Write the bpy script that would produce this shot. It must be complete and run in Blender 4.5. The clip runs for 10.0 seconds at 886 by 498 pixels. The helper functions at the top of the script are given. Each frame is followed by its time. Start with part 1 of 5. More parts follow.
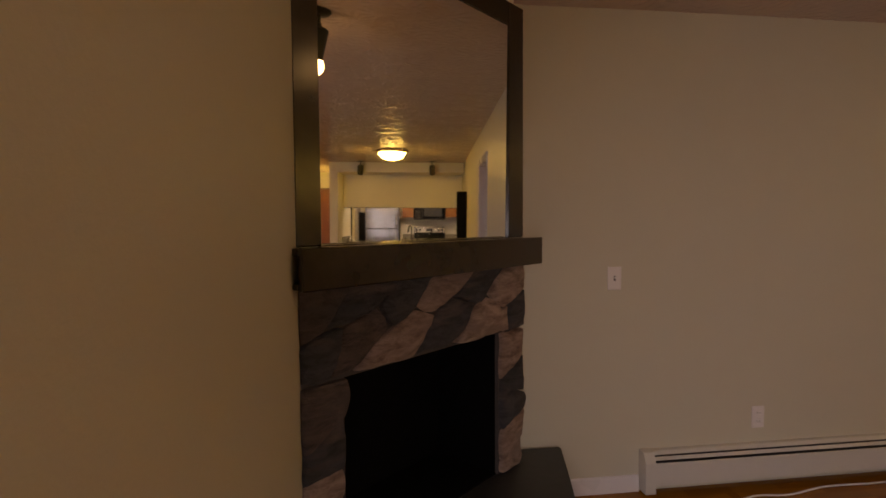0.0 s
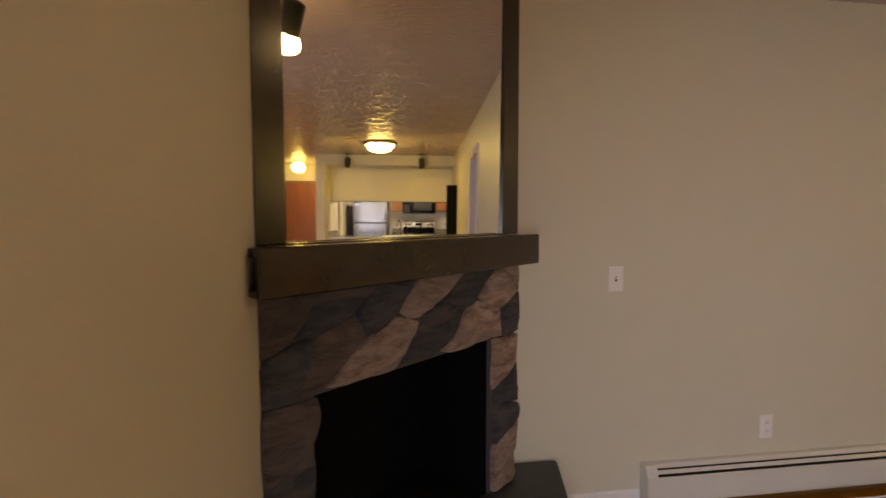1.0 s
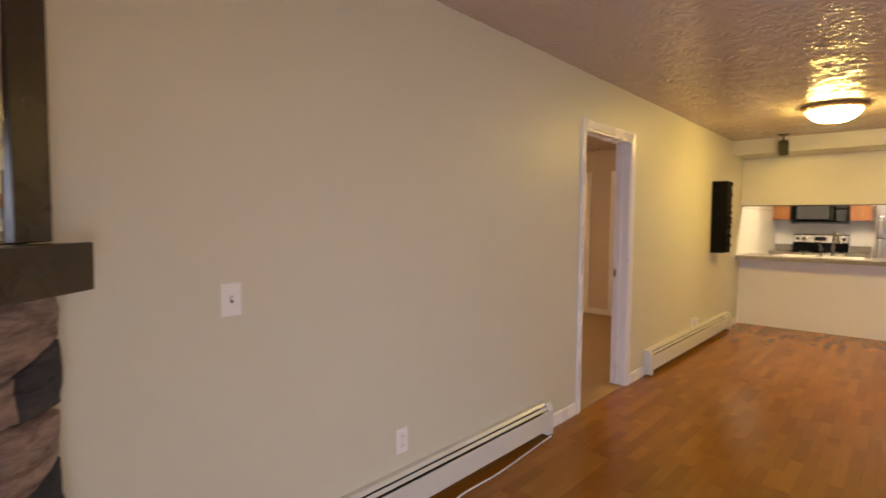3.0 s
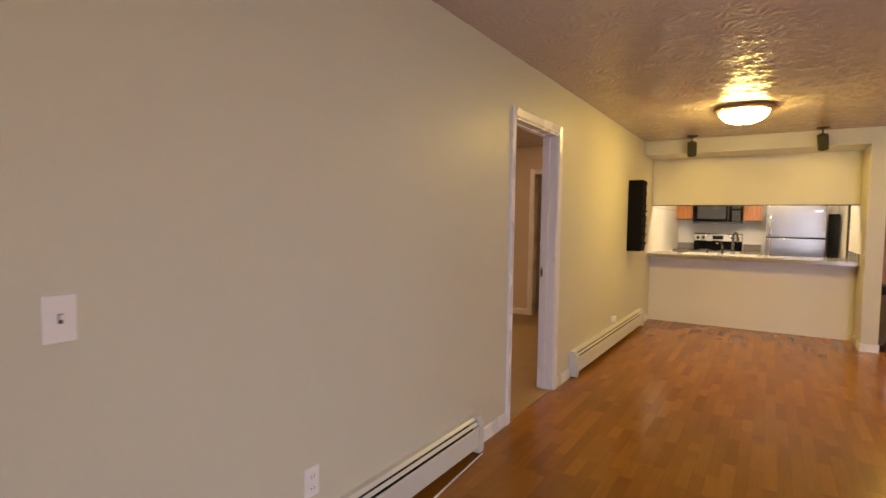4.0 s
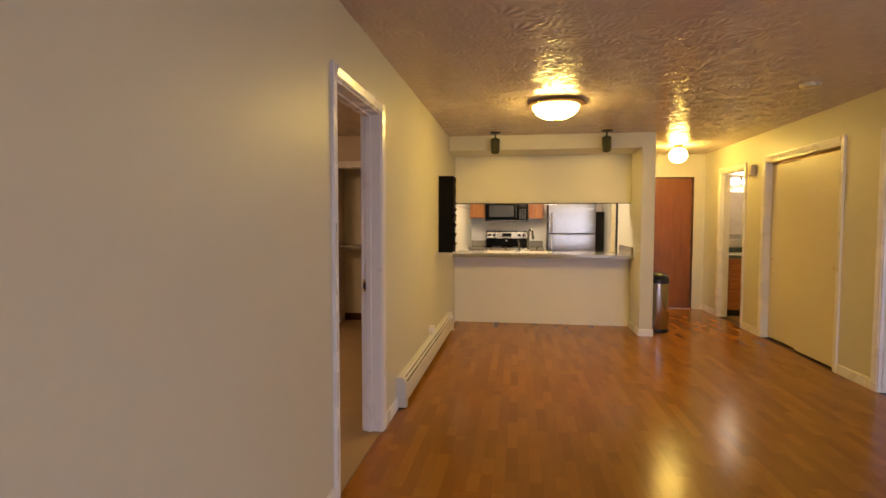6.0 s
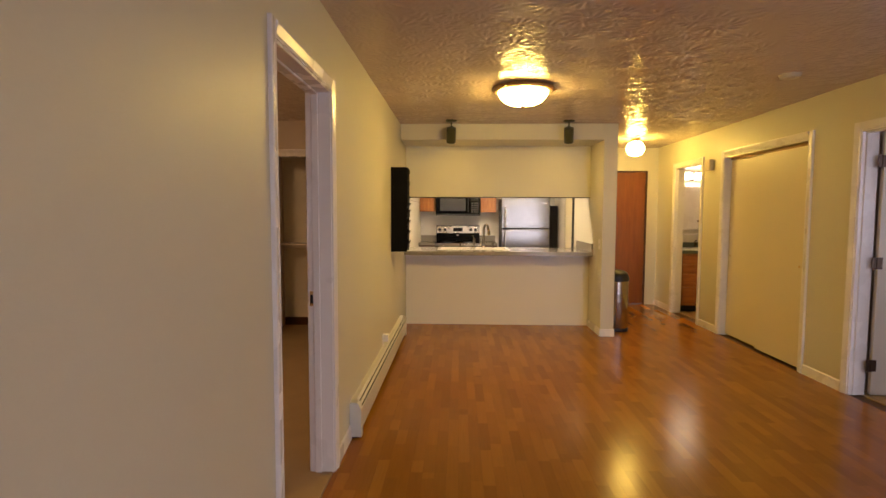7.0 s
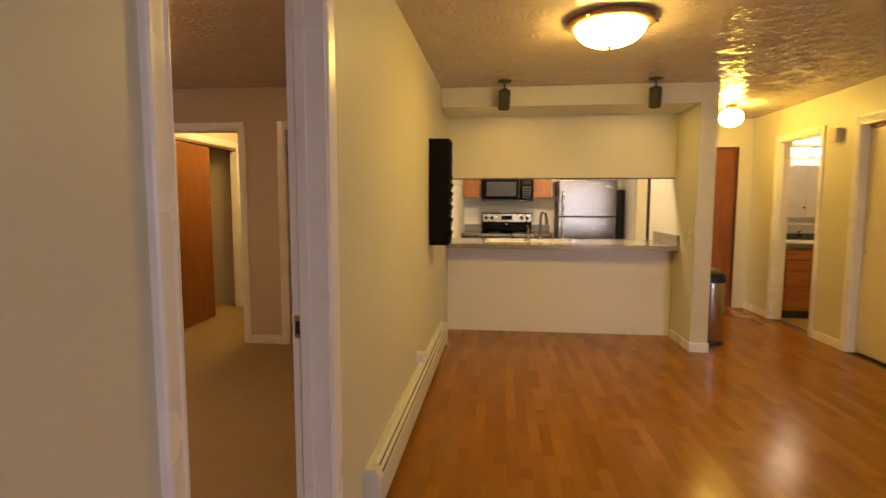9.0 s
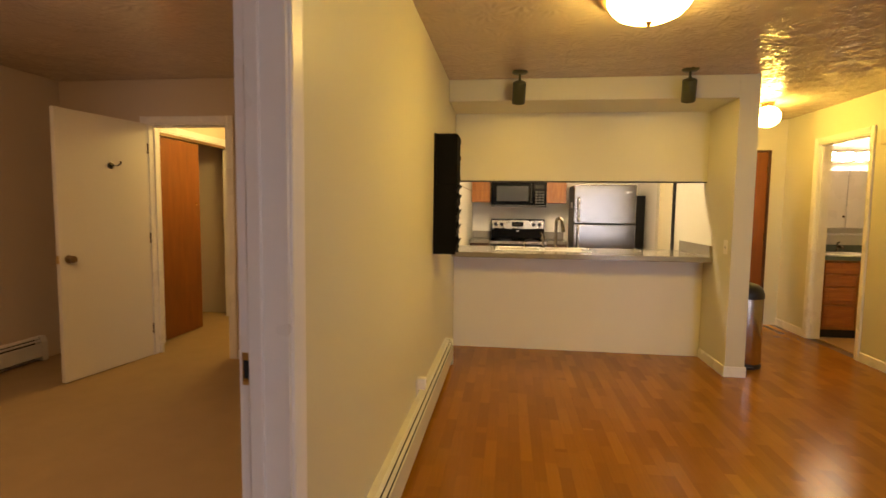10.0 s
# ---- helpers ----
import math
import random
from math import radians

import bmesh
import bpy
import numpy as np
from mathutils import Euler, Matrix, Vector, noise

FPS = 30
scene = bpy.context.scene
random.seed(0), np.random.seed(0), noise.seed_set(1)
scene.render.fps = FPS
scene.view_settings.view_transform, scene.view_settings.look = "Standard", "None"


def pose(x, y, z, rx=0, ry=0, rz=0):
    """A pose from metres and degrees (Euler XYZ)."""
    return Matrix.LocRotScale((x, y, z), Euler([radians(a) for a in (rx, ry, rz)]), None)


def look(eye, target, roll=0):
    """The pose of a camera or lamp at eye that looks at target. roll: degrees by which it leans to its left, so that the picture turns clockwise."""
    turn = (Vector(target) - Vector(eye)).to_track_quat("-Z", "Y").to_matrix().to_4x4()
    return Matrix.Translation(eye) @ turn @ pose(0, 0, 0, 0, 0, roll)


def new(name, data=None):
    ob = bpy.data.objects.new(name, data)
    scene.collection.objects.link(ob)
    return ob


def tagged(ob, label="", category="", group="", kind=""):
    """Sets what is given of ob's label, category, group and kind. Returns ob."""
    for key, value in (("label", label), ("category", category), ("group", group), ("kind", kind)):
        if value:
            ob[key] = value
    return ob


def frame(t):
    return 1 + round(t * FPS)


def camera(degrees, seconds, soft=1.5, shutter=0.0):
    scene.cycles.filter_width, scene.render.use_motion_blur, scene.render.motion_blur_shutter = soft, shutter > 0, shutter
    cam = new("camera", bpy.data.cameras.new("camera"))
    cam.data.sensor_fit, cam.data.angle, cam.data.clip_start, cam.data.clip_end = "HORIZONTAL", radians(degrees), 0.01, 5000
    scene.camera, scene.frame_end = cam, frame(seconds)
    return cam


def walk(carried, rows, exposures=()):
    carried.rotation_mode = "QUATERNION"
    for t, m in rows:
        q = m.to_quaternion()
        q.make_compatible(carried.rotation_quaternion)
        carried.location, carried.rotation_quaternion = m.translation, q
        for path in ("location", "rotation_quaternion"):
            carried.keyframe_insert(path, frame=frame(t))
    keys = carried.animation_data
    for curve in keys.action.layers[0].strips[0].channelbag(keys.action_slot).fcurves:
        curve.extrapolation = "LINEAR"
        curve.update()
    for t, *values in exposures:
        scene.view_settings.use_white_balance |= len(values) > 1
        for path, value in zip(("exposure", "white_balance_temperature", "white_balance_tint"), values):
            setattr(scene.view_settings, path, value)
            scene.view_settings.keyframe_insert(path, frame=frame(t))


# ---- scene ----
cam = camera(81.6, 10.0, soft=1.5, shutter=0.4)
PATH = [
    (0, (0.141, 0.199, 1.371), (0.401, 2.18, 1.273), -0.4),
    (0.5, (0.163, 0.265, 1.382), (0.349, 2.255, 1.3), 0.1),
    (1, (0.18, 0.405, 1.374), (0.478, 2.379, 1.254), -0.1),
    (1.5, (0.214, 0.531, 1.37), (0.831, 2.432, 1.292), -1.1),
    (2, (0.316, 0.644, 1.373), (1.23, 2.422, 1.295), 0.0),
    (2.5, (0.419, 0.744, 1.374), (1.603, 2.355, 1.328), 0.8),
    (3, (0.513, 0.911, 1.369), (1.993, 2.251, 1.258), 0.5),
    (3.2, (0.543, 0.963, 1.354), (2.088, 2.228, 1.245), -0.2),
    (4.5, (0.959, 1.34, 1.341), (2.742, 2.243, 1.256), 1.5),
    (5, (1.109, 1.495, 1.361), (3.009, 2.118, 1.315), -0.0),
    (5.2, (1.187, 1.548, 1.342), (3.113, 2.086, 1.288), -0.1),
    (6.5, (1.753, 1.868, 1.36), (3.742, 2.027, 1.233), 0.2),
    (7, (2.002, 1.944, 1.395), (3.997, 2.007, 1.258), 0.2),
    (7.5, (2.241, 1.956, 1.413), (4.232, 2.092, 1.272), 0.2),
    (8, (2.432, 1.979, 1.377), (4.424, 2.103, 1.254), 0.9),
    (8.5, (2.72, 2.045, 1.358), (4.712, 2.116, 1.194), 0.6),
    (9, (3.047, 2.051, 1.361), (5.026, 2.275, 1.178), 0.1),
    (9.5, (3.287, 2.064, 1.360), (5.257, 2.394, 1.246), 0.3),
    (10, (3.512, 2.097, 1.34), (5.49, 2.348, 1.181), 0.7),
]
EXPOSURES = [(0, -1.44, 7350, 33), (0.5, -0.98, 6850, 26.5), (1, -0.60, 6300, 22.5), (1.5, -0.28, 6050, 21.5), (2, -0.09, 5980, 20.5), (3, -0.11, 5950, 22.5), (5, -0.31, 6020, 24), (6.5, -0.48, 6230, 24.5), (8, -0.54, 6450, 25), (9, -0.54, 6650, 23.5), (10, -0.51, 6750, 21.5)]
walk(cam, [(t, look(eye, target, roll)) for t, eye, target, roll in PATH], EXPOSURES)

# ---- world, daylight and lamps ----
world = bpy.data.worlds.new("world")
scene.world = world
world.use_nodes = True
wn = world.node_tree
sky = wn.nodes.new("ShaderNodeTexSky")
sky.sky_type = "NISHITA"
sky.sun_disc = False
sky.sun_elevation, sky.sun_rotation = radians(18), radians(200)
wn.nodes["Background"].inputs["Strength"].default_value = 0.10
wn.links.new(sky.outputs["Color"], wn.nodes["Background"].inputs["Color"])

DAY = (0.84, 0.90, 0.98)


def area_light(name, m, sx, sy, watts, colour):
    d = bpy.data.lights.new(name, "AREA")
    d.shape, d.size, d.size_y, d.energy, d.color = "RECTANGLE", sx, sy, watts, colour
    ob = new(name, d)
    ob.matrix_world = m
    return ob


area_light("patio_daylight", pose(-0.13, -0.45, 1.05, 0, -50, 0), 1.8, 1.0, 110, DAY)
area_light("side_room_daylight", pose(3.36, -2.6, 1.4, 0, -80, 0), 1.0, 1.2, 26, (0.86, 0.90, 1.0))
area_light("bedroom_daylight", pose(5.3, 6.0, 1.45, -75, 0, 0), 1.3, 0.95, 2.4, (0.95, 0.94, 1.0))


# ---- materials ----
def nodes_of(name):
    m = bpy.data.materials.new(name)
    m.use_nodes = True
    nt = m.node_tree
    return m, nt, nt.nodes["Principled BSDF"]


def put(nt, kind, **kw):
    n = nt.nodes.new(kind)
    for k, v in kw.items():
        if k in n.inputs:
            n.inputs[k].default_value = v
    return n


def mixed(nt, fac, a, b):
    n = nt.nodes.new("ShaderNodeMix")
    n.data_type = "RGBA"
    if isinstance(fac, float):
        n.inputs[0].default_value = fac
    else:
        nt.links.new(fac, n.inputs[0])
    for i, v in ((6, a), (7, b)):
        if isinstance(v, tuple):
            n.inputs[i].default_value = (*v, 1)
        else:
            nt.links.new(v, n.inputs[i])
    return n.outputs[2]


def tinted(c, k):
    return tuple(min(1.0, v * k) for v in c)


def surface(name, colour, rough=0.5, metal=0.0, grain=80.0, vary=0.08, bump=0.0, blotch=3.0, stretch=(1, 1, 1), by_object=0.0, spec=0.5, gloss_var=0.1):
    """A plain surface: fine grain, broad blotches, fine relief."""
    m, nt, b = nodes_of(name)
    co = nt.nodes.new("ShaderNodeTexCoord")
    mp = nt.nodes.new("ShaderNodeMapping")
    mp.inputs["Scale"].default_value = stretch
    nt.links.new(co.outputs["Object"], mp.inputs["Vector"])
    fine = put(nt, "ShaderNodeTexNoise", Scale=grain, Detail=3.0)
    broad = put(nt, "ShaderNodeTexNoise", Scale=blotch, Detail=2.0)
    nt.links.new(mp.outputs["Vector"], fine.inputs["Vector"])
    nt.links.new(mp.outputs["Vector"], broad.inputs["Vector"])
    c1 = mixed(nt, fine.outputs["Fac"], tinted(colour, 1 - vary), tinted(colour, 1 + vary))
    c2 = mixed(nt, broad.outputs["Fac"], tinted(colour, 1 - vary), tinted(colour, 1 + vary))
    c = mixed(nt, 0.5, c1, c2)
    if by_object:
        info = nt.nodes.new("ShaderNodeObjectInfo")
        hsv = nt.nodes.new("ShaderNodeHueSaturation")
        r = put(nt, "ShaderNodeMapRange")
        r.inputs["To Min"].default_value, r.inputs["To Max"].default_value = 1 - by_object, 1 + by_object
        nt.links.new(info.outputs["Random"], r.inputs["Value"])
        nt.links.new(r.outputs["Result"], hsv.inputs["Value"])
        nt.links.new(c, hsv.inputs["Color"])
        c = hsv.outputs["Color"]
    nt.links.new(c, b.inputs["Base Color"])
    rr = put(nt, "ShaderNodeMapRange")
    rr.inputs["To Min"].default_value, rr.inputs["To Max"].default_value = max(0.02, rough - gloss_var), min(1, rough + gloss_var)
    nt.links.new(broad.outputs["Fac"], rr.inputs["Value"])
    nt.links.new(rr.outputs["Result"], b.inputs["Roughness"])
    b.inputs["Metallic"].default_value = metal
    b.inputs["Specular IOR Level"].default_value = spec
    if bump:
        bp = put(nt, "ShaderNodeBump", Strength=bump, Distance=0.004)
        nt.links.new(fine.outputs["Fac"], bp.inputs["Height"])
        nt.links.new(bp.outputs["Normal"], b.inputs["Normal"])
    return m


def wood(name, dark, light, rough=0.4, along=(1, 1, 1), scale=18.0, by_object=0.0, rings=6.0):
    m, nt, b = nodes_of(name)
    co = nt.nodes.new("ShaderNodeTexCoord")
    mp = nt.nodes.new("ShaderNodeMapping")
    mp.inputs["Scale"].default_value = along
    nt.links.new(co.outputs["Object"], mp.inputs["Vector"])
    a = put(nt, "ShaderNodeTexNoise", Scale=scale, Detail=5.0, Distortion=0.6)
    g = put(nt, "ShaderNodeTexNoise", Scale=rings, Detail=2.0)
    nt.links.new(mp.outputs["Vector"], a.inputs["Vector"])
    nt.links.new(mp.outputs["Vector"], g.inputs["Vector"])
    s = nt.nodes.new("ShaderNodeMath")
    s.operation = "ADD"
    s.inputs[1].default_value = 0.0
    nt.links.new(a.outputs["Fac"], s.inputs[0])
    nt.links.new(g.outputs["Fac"], s.inputs[1])
    r = put(nt, "ShaderNodeMapRange")
    r.inputs["From Min"].default_value, r.inputs["From Max"].default_value = 0.65, 1.35
    nt.links.new(s.outputs[0], r.inputs["Value"])
    c = mixed(nt, r.outputs["Result"], dark, light)
    if by_object:
        info = nt.nodes.new("ShaderNodeObjectInfo")
        hsv = nt.nodes.new("ShaderNodeHueSaturation")
        r2 = put(nt, "ShaderNodeMapRange")
        r2.inputs["To Min"].default_value, r2.inputs["To Max"].default_value = 1 - by_object, 1 + by_object
        nt.links.new(info.outputs["Random"], r2.inputs["Value"])
        nt.links.new(r2.outputs["Result"], hsv.inputs["Value"])
        nt.links.new(c, hsv.inputs["Color"])
        c = hsv.outputs["Color"]
    nt.links.new(c, b.inputs["Base Color"])
    b.inputs["Roughness"].default_value = rough
    bp = put(nt, "ShaderNodeBump", Strength=0.08, Distance=0.002)
    nt.links.new(a.outputs["Fac"], bp.inputs["Height"])
    nt.links.new(bp.outputs["Normal"], b.inputs["Normal"])
    return m


def laminate():
    """Three-strip laminate: each board carries short staggered strips of slightly different tone."""
    m, nt, b = nodes_of("laminate")
    co = nt.nodes.new("ShaderNodeTexCoord")
    info = nt.nodes.new("ShaderNodeObjectInfo")
    sh = nt.nodes.new("ShaderNodeVectorMath")
    sh.operation = "MULTIPLY_ADD"
    nt.links.new(info.outputs["Random"], sh.inputs[0])
    sh.inputs[1].default_value = (7.3, 0.0, 3.1)
    nt.links.new(co.outputs["Object"], sh.inputs[2])
    br = nt.nodes.new("ShaderNodeTexBrick")
    br.inputs["Scale"].default_value = 1.0
    br.inputs["Brick Width"].default_value = 0.40
    br.inputs["Row Height"].default_value = 0.0645
    br.inputs["Mortar Size"].default_value = 0.0004
    br.inputs["Bias"].default_value = 0.0
    br.inputs["Color1"].default_value = (0.238, 0.088, 0.008, 1)
    br.inputs["Color2"].default_value = (0.318, 0.130, 0.012, 1)
    br.inputs["Mortar"].default_value = (0.215, 0.077, 0.008, 1)
    nt.links.new(sh.outputs[0], br.inputs["Vector"])
    mp = nt.nodes.new("ShaderNodeMapping")
    mp.inputs["Scale"].default_value = (1.2, 22, 1)
    nt.links.new(sh.outputs[0], mp.inputs["Vector"])
    g = put(nt, "ShaderNodeTexNoise", Scale=4.0, Detail=5.0)
    nt.links.new(mp.outputs["Vector"], g.inputs["Vector"])
    hsv = nt.nodes.new("ShaderNodeHueSaturation")
    r = put(nt, "ShaderNodeMapRange")
    r.inputs["To Min"].default_value, r.inputs["To Max"].default_value = 0.88, 1.12
    nt.links.new(g.outputs["Fac"], r.inputs["Value"])
    nt.links.new(r.outputs["Result"], hsv.inputs["Value"])
    nt.links.new(br.outputs["Color"], hsv.inputs["Color"])
    nt.links.new(hsv.outputs["Color"], b.inputs["Base Color"])
    w = put(nt, "ShaderNodeTexNoise", Scale=2.5, Detail=2.0)
    nt.links.new(co.outputs["Object"], w.inputs["Vector"])
    rr = put(nt, "ShaderNodeMapRange")
    rr.inputs["To Min"].default_value, rr.inputs["To Max"].default_value = 0.17, 0.25
    b.inputs["Specular IOR Level"].default_value = 0.20
    nt.links.new(w.outputs["Fac"], rr.inputs["Value"])
    nt.links.new(rr.outputs["Result"], b.inputs["Roughness"])
    return m


def ceiling_paint():
    """Semi-gloss ceiling paint with a fine grain."""
    m, nt, b = nodes_of("ceiling_paint")
    co = nt.nodes.new("ShaderNodeTexCoord")
    tiny = put(nt, "ShaderNodeTexNoise", Scale=90.0, Detail=3.0)
    broad = put(nt, "ShaderNodeTexNoise", Scale=1.5, Detail=2.0)
    for n in (tiny, broad):
        nt.links.new(co.outputs["Object"], n.inputs["Vector"])
    bp = put(nt, "ShaderNodeBump", Strength=0.25, Distance=0.002)
    nt.links.new(tiny.outputs["Fac"], bp.inputs["Height"])
    nt.links.new(bp.outputs["Normal"], b.inputs["Normal"])
    nt.links.new(mixed(nt, broad.outputs["Fac"], (0.54, 0.45, 0.38), (0.62, 0.52, 0.44)), b.inputs["Base Color"])
    b.inputs["Roughness"].default_value = 0.17
    b.inputs["Specular IOR Level"].default_value = 0.21
    return m


def glow(name, colour, strength):
    m, nt, b = nodes_of(name)
    b.inputs["Base Color"].default_value = (0.8, 0.78, 0.72, 1)
    b.inputs["Emission Color"].default_value = (*colour, 1)
    b.inputs["Emission Strength"].default_value = strength
    b.inputs["Roughness"].default_value = 0.25
    return m


def stone_material(name, tones):
    """Rough split stone; tones: the colours that single stones take."""
    m, nt, b = nodes_of(name)
    co = nt.nodes.new("ShaderNodeTexCoord")
    info = nt.nodes.new("ShaderNodeObjectInfo")
    tone = mixed(nt, info.outputs["Random"], tones[0], tones[1])
    n1 = put(nt, "ShaderNodeTexNoise", Scale=13.0, Detail=8.0, Roughness=0.7, Distortion=0.5)
    bed = nt.nodes.new("ShaderNodeMapping")
    bed.inputs["Rotation"].default_value, bed.inputs["Scale"].default_value = (0.0, radians(35), radians(42)), (0.55, 1.0, 2.4)
    n2 = put(nt, "ShaderNodeTexNoise", Scale=75.0, Detail=4.0)
    vein = put(nt, "ShaderNodeTexNoise", Scale=5.0, Detail=3.0, Distortion=0.4)
    nt.links.new(co.outputs["Object"], bed.inputs["Vector"])
    for n in (n1, n2, vein):
        nt.links.new(bed.outputs["Vector"], n.inputs["Vector"])
    r = put(nt, "ShaderNodeMapRange")
    r.inputs["From Min"].default_value, r.inputs["From Max"].default_value = 0.36, 0.60
    nt.links.new(n1.outputs["Fac"], r.inputs["Value"])
    c = mixed(nt, r.outputs["Result"], tones[2], tone)
    r3 = put(nt, "ShaderNodeMapRange")
    r3.inputs["From Min"].default_value, r3.inputs["From Max"].default_value = 0.55, 0.70
    nt.links.new(vein.outputs["Fac"], r3.inputs["Value"])
    c = mixed(nt, r3.outputs["Result"], c, tones[3])
    nt.links.new(c, b.inputs["Base Color"])
    b.inputs["Roughness"].default_value = 0.8
    s = nt.nodes.new("ShaderNodeMath")
    s.operation = "MULTIPLY_ADD"
    s.inputs[1].default_value = 0.25
    nt.links.new(n2.outputs["Fac"], s.inputs[0])
    nt.links.new(n1.outputs["Fac"], s.inputs[2])
    bp = put(nt, "ShaderNodeBump", Strength=1.0, Distance=0.045)
    nt.links.new(s.outputs[0], bp.inputs["Height"])
    nt.links.new(bp.outputs["Normal"], b.inputs["Normal"])
    return m


WALL = surface("wall_paint", (0.60, 0.566, 0.448), 0.44, grain=160, vary=0.03, bump=0.12, blotch=1.2)
WALL_WHITE = surface("white_wall_paint", (0.74, 0.70, 0.63), 0.45, grain=160, vary=0.03, bump=0.1, blotch=1.3)
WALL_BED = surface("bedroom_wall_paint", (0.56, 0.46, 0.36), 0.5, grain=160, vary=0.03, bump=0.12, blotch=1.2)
TRIM = surface("white_trim_paint", (0.78, 0.75, 0.74), 0.28, grain=40, vary=0.03, blotch=4)
DOOR_WHITE = surface("white_door_paint", (0.74, 0.70, 0.62), 0.35, grain=60, vary=0.04, blotch=2.5, bump=0.04)
DOOR_CREAM = surface("cream_door_paint", (0.70, 0.62, 0.44), 0.38, grain=60, vary=0.04, blotch=2.5, bump=0.05)
CEIL = ceiling_paint()
LAM = laminate()
SUB = surface("subfloor", (0.10, 0.05, 0.02), 0.8)
CARPET = surface("beige_carpet", (0.34, 0.235, 0.125), 0.95, grain=260, vary=0.22, bump=0.9, blotch=5, spec=0.1)
VINYL = surface("bath_vinyl", (0.35, 0.22, 0.12), 0.4, grain=20, vary=0.15)
STONE_PINK = stone_material("pink_split_stone", ((0.46, 0.325, 0.262), (0.56, 0.415, 0.345), (0.23, 0.155, 0.125), (0.33, 0.245, 0.21)))
STONE_GREY = stone_material("slate_split_stone", ((0.062, 0.064, 0.074), (0.098, 0.097, 0.106), (0.036, 0.036, 0.042), (0.15, 0.115, 0.105)))
STONE_DUSK = stone_material("dusky_split_stone", ((0.135, 0.100, 0.090), (0.175, 0.128, 0.112), (0.060, 0.050, 0.048), (0.10, 0.085, 0.082)))
MORTAR = surface("dark_mortar", (0.085, 0.072, 0.066), 0.9, grain=60, vary=0.3, bump=0.6)
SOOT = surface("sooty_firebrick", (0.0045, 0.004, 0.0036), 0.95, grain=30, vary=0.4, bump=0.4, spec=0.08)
HEARTH = surface("slate_hearth", (0.035, 0.036, 0.033), 0.45, grain=25, vary=0.3, bump=0.3)
MANTEL = wood("dark_painted_timber", (0.020, 0.0135, 0.0095), (0.035, 0.025, 0.018), 0.22, (1, 1, 1), 14)
MIRROR = surface("mirror_silver", (0.86, 0.86, 0.84), 0.015, 1.0, vary=0.0, gloss_var=0.004)
HEATER = surface("heater_enamel", (0.62, 0.60, 0.55), 0.33, grain=50, vary=0.05, blotch=4)
BLACK = surface("black_gap", (0.01, 0.01, 0.01), 0.7)
FIN = surface("dark_fins", (0.012, 0.012, 0.012), 0.6, 0.1, grain=200, vary=0.4, stretch=(8, 1, 1))
PLASTIC = surface("white_plastic", (0.80, 0.76, 0.74), 0.3, vary=0.02)
CABLE = surface("white_cable", (0.72, 0.68, 0.64), 0.4, vary=0.04)
BRONZE = surface("antique_bronze", (0.27, 0.17, 0.085), 0.42, 0.75, grain=40, vary=0.3, blotch=8)
RIM = surface("bronze_lamp_rim", (0.28, 0.165, 0.075), 0.45, 0.25, grain=40, vary=0.25, blotch=8)
BRASS = surface("brass", (0.62, 0.42, 0.18), 0.28, 1.0, vary=0.1)
SPOT = surface("olive_bronze_enamel", (0.060, 0.062, 0.030), 0.38, 0.3, grain=60, vary=0.15)
GLASS_LIT = glow("lit_opal_glass", (1.0, 0.695, 0.135), 106.0)
GLOBE_LIT = glow("lit_globe_glass", (1.0, 0.69, 0.115), 114.0)
HALL_LIT = glow("lit_hall_globe", (1.0, 0.76, 0.22), 110.0)
BEDROOM_LIT = glow("lit_bedroom_glass", (1.0, 0.62, 0.24), 74.0)
BULB_LIT = glow("lit_flood_bulb", (1.0, 0.64, 0.22), 30.0)
SPOT_LIT = glow("lit_reflector_bulb", (1.0, 0.68, 0.14), 260.0)
BATH_LIT = glow("lit_round_bulb", (1.0, 0.80, 0.46), 92.0)
TUBE_LIT = glow("lit_diffuser", (1.0, 0.83, 0.50), 74.0)
RACK = surface("black_plastic", (0.003, 0.0028, 0.0028), 0.75, grain=40, vary=0.2, spec=0.12)
STEEL = surface("brushed_steel", (0.30, 0.278, 0.255), 0.26, 1.0, grain=90, vary=0.04, stretch=(1, 20, 1), blotch=1.5, gloss_var=0.015)
STEEL_BIN = surface("bin_steel", (0.46, 0.43, 0.40), 0.22, 1.0, grain=90, vary=0.04, stretch=(20, 20, 1), blotch=1.5, gloss_var=0.015)
STEEL_TRIM = surface("satin_steel", (0.66, 0.62, 0.56), 0.25, 1.0, vary=0.05)
CHROME = surface("brushed_nickel", (0.17, 0.145, 0.11), 0.25, 1.0, vary=0.05)
APPLIANCE = surface("black_appliance", (0.003, 0.003, 0.003), 0.16, grain=20, vary=0.2, spec=0.14, gloss_var=0.03)
DARK_SIDE = surface("dark_grey_side", (0.06, 0.057, 0.055), 0.5, grain=120, vary=0.1)
MW_GLASS = surface("microwave_window", (0.05, 0.05, 0.05), 0.15, grain=300, vary=0.2)
OAK = wood("oak_cabinet", (0.30, 0.105, 0.018), (0.46, 0.19, 0.040), 0.36, (1, 3, 0.5), 9)
OAK_SIDE = wood("oak_cabinet_rail", (0.26, 0.078, 0.012), (0.40, 0.14, 0.024), 0.36, (1, 0.6, 6), 12)
MAHOG = wood("brown_veneer", (0.170, 0.045, 0.005), (0.240, 0.074, 0.009), 0.33, (3, 3, 0.35), 9)
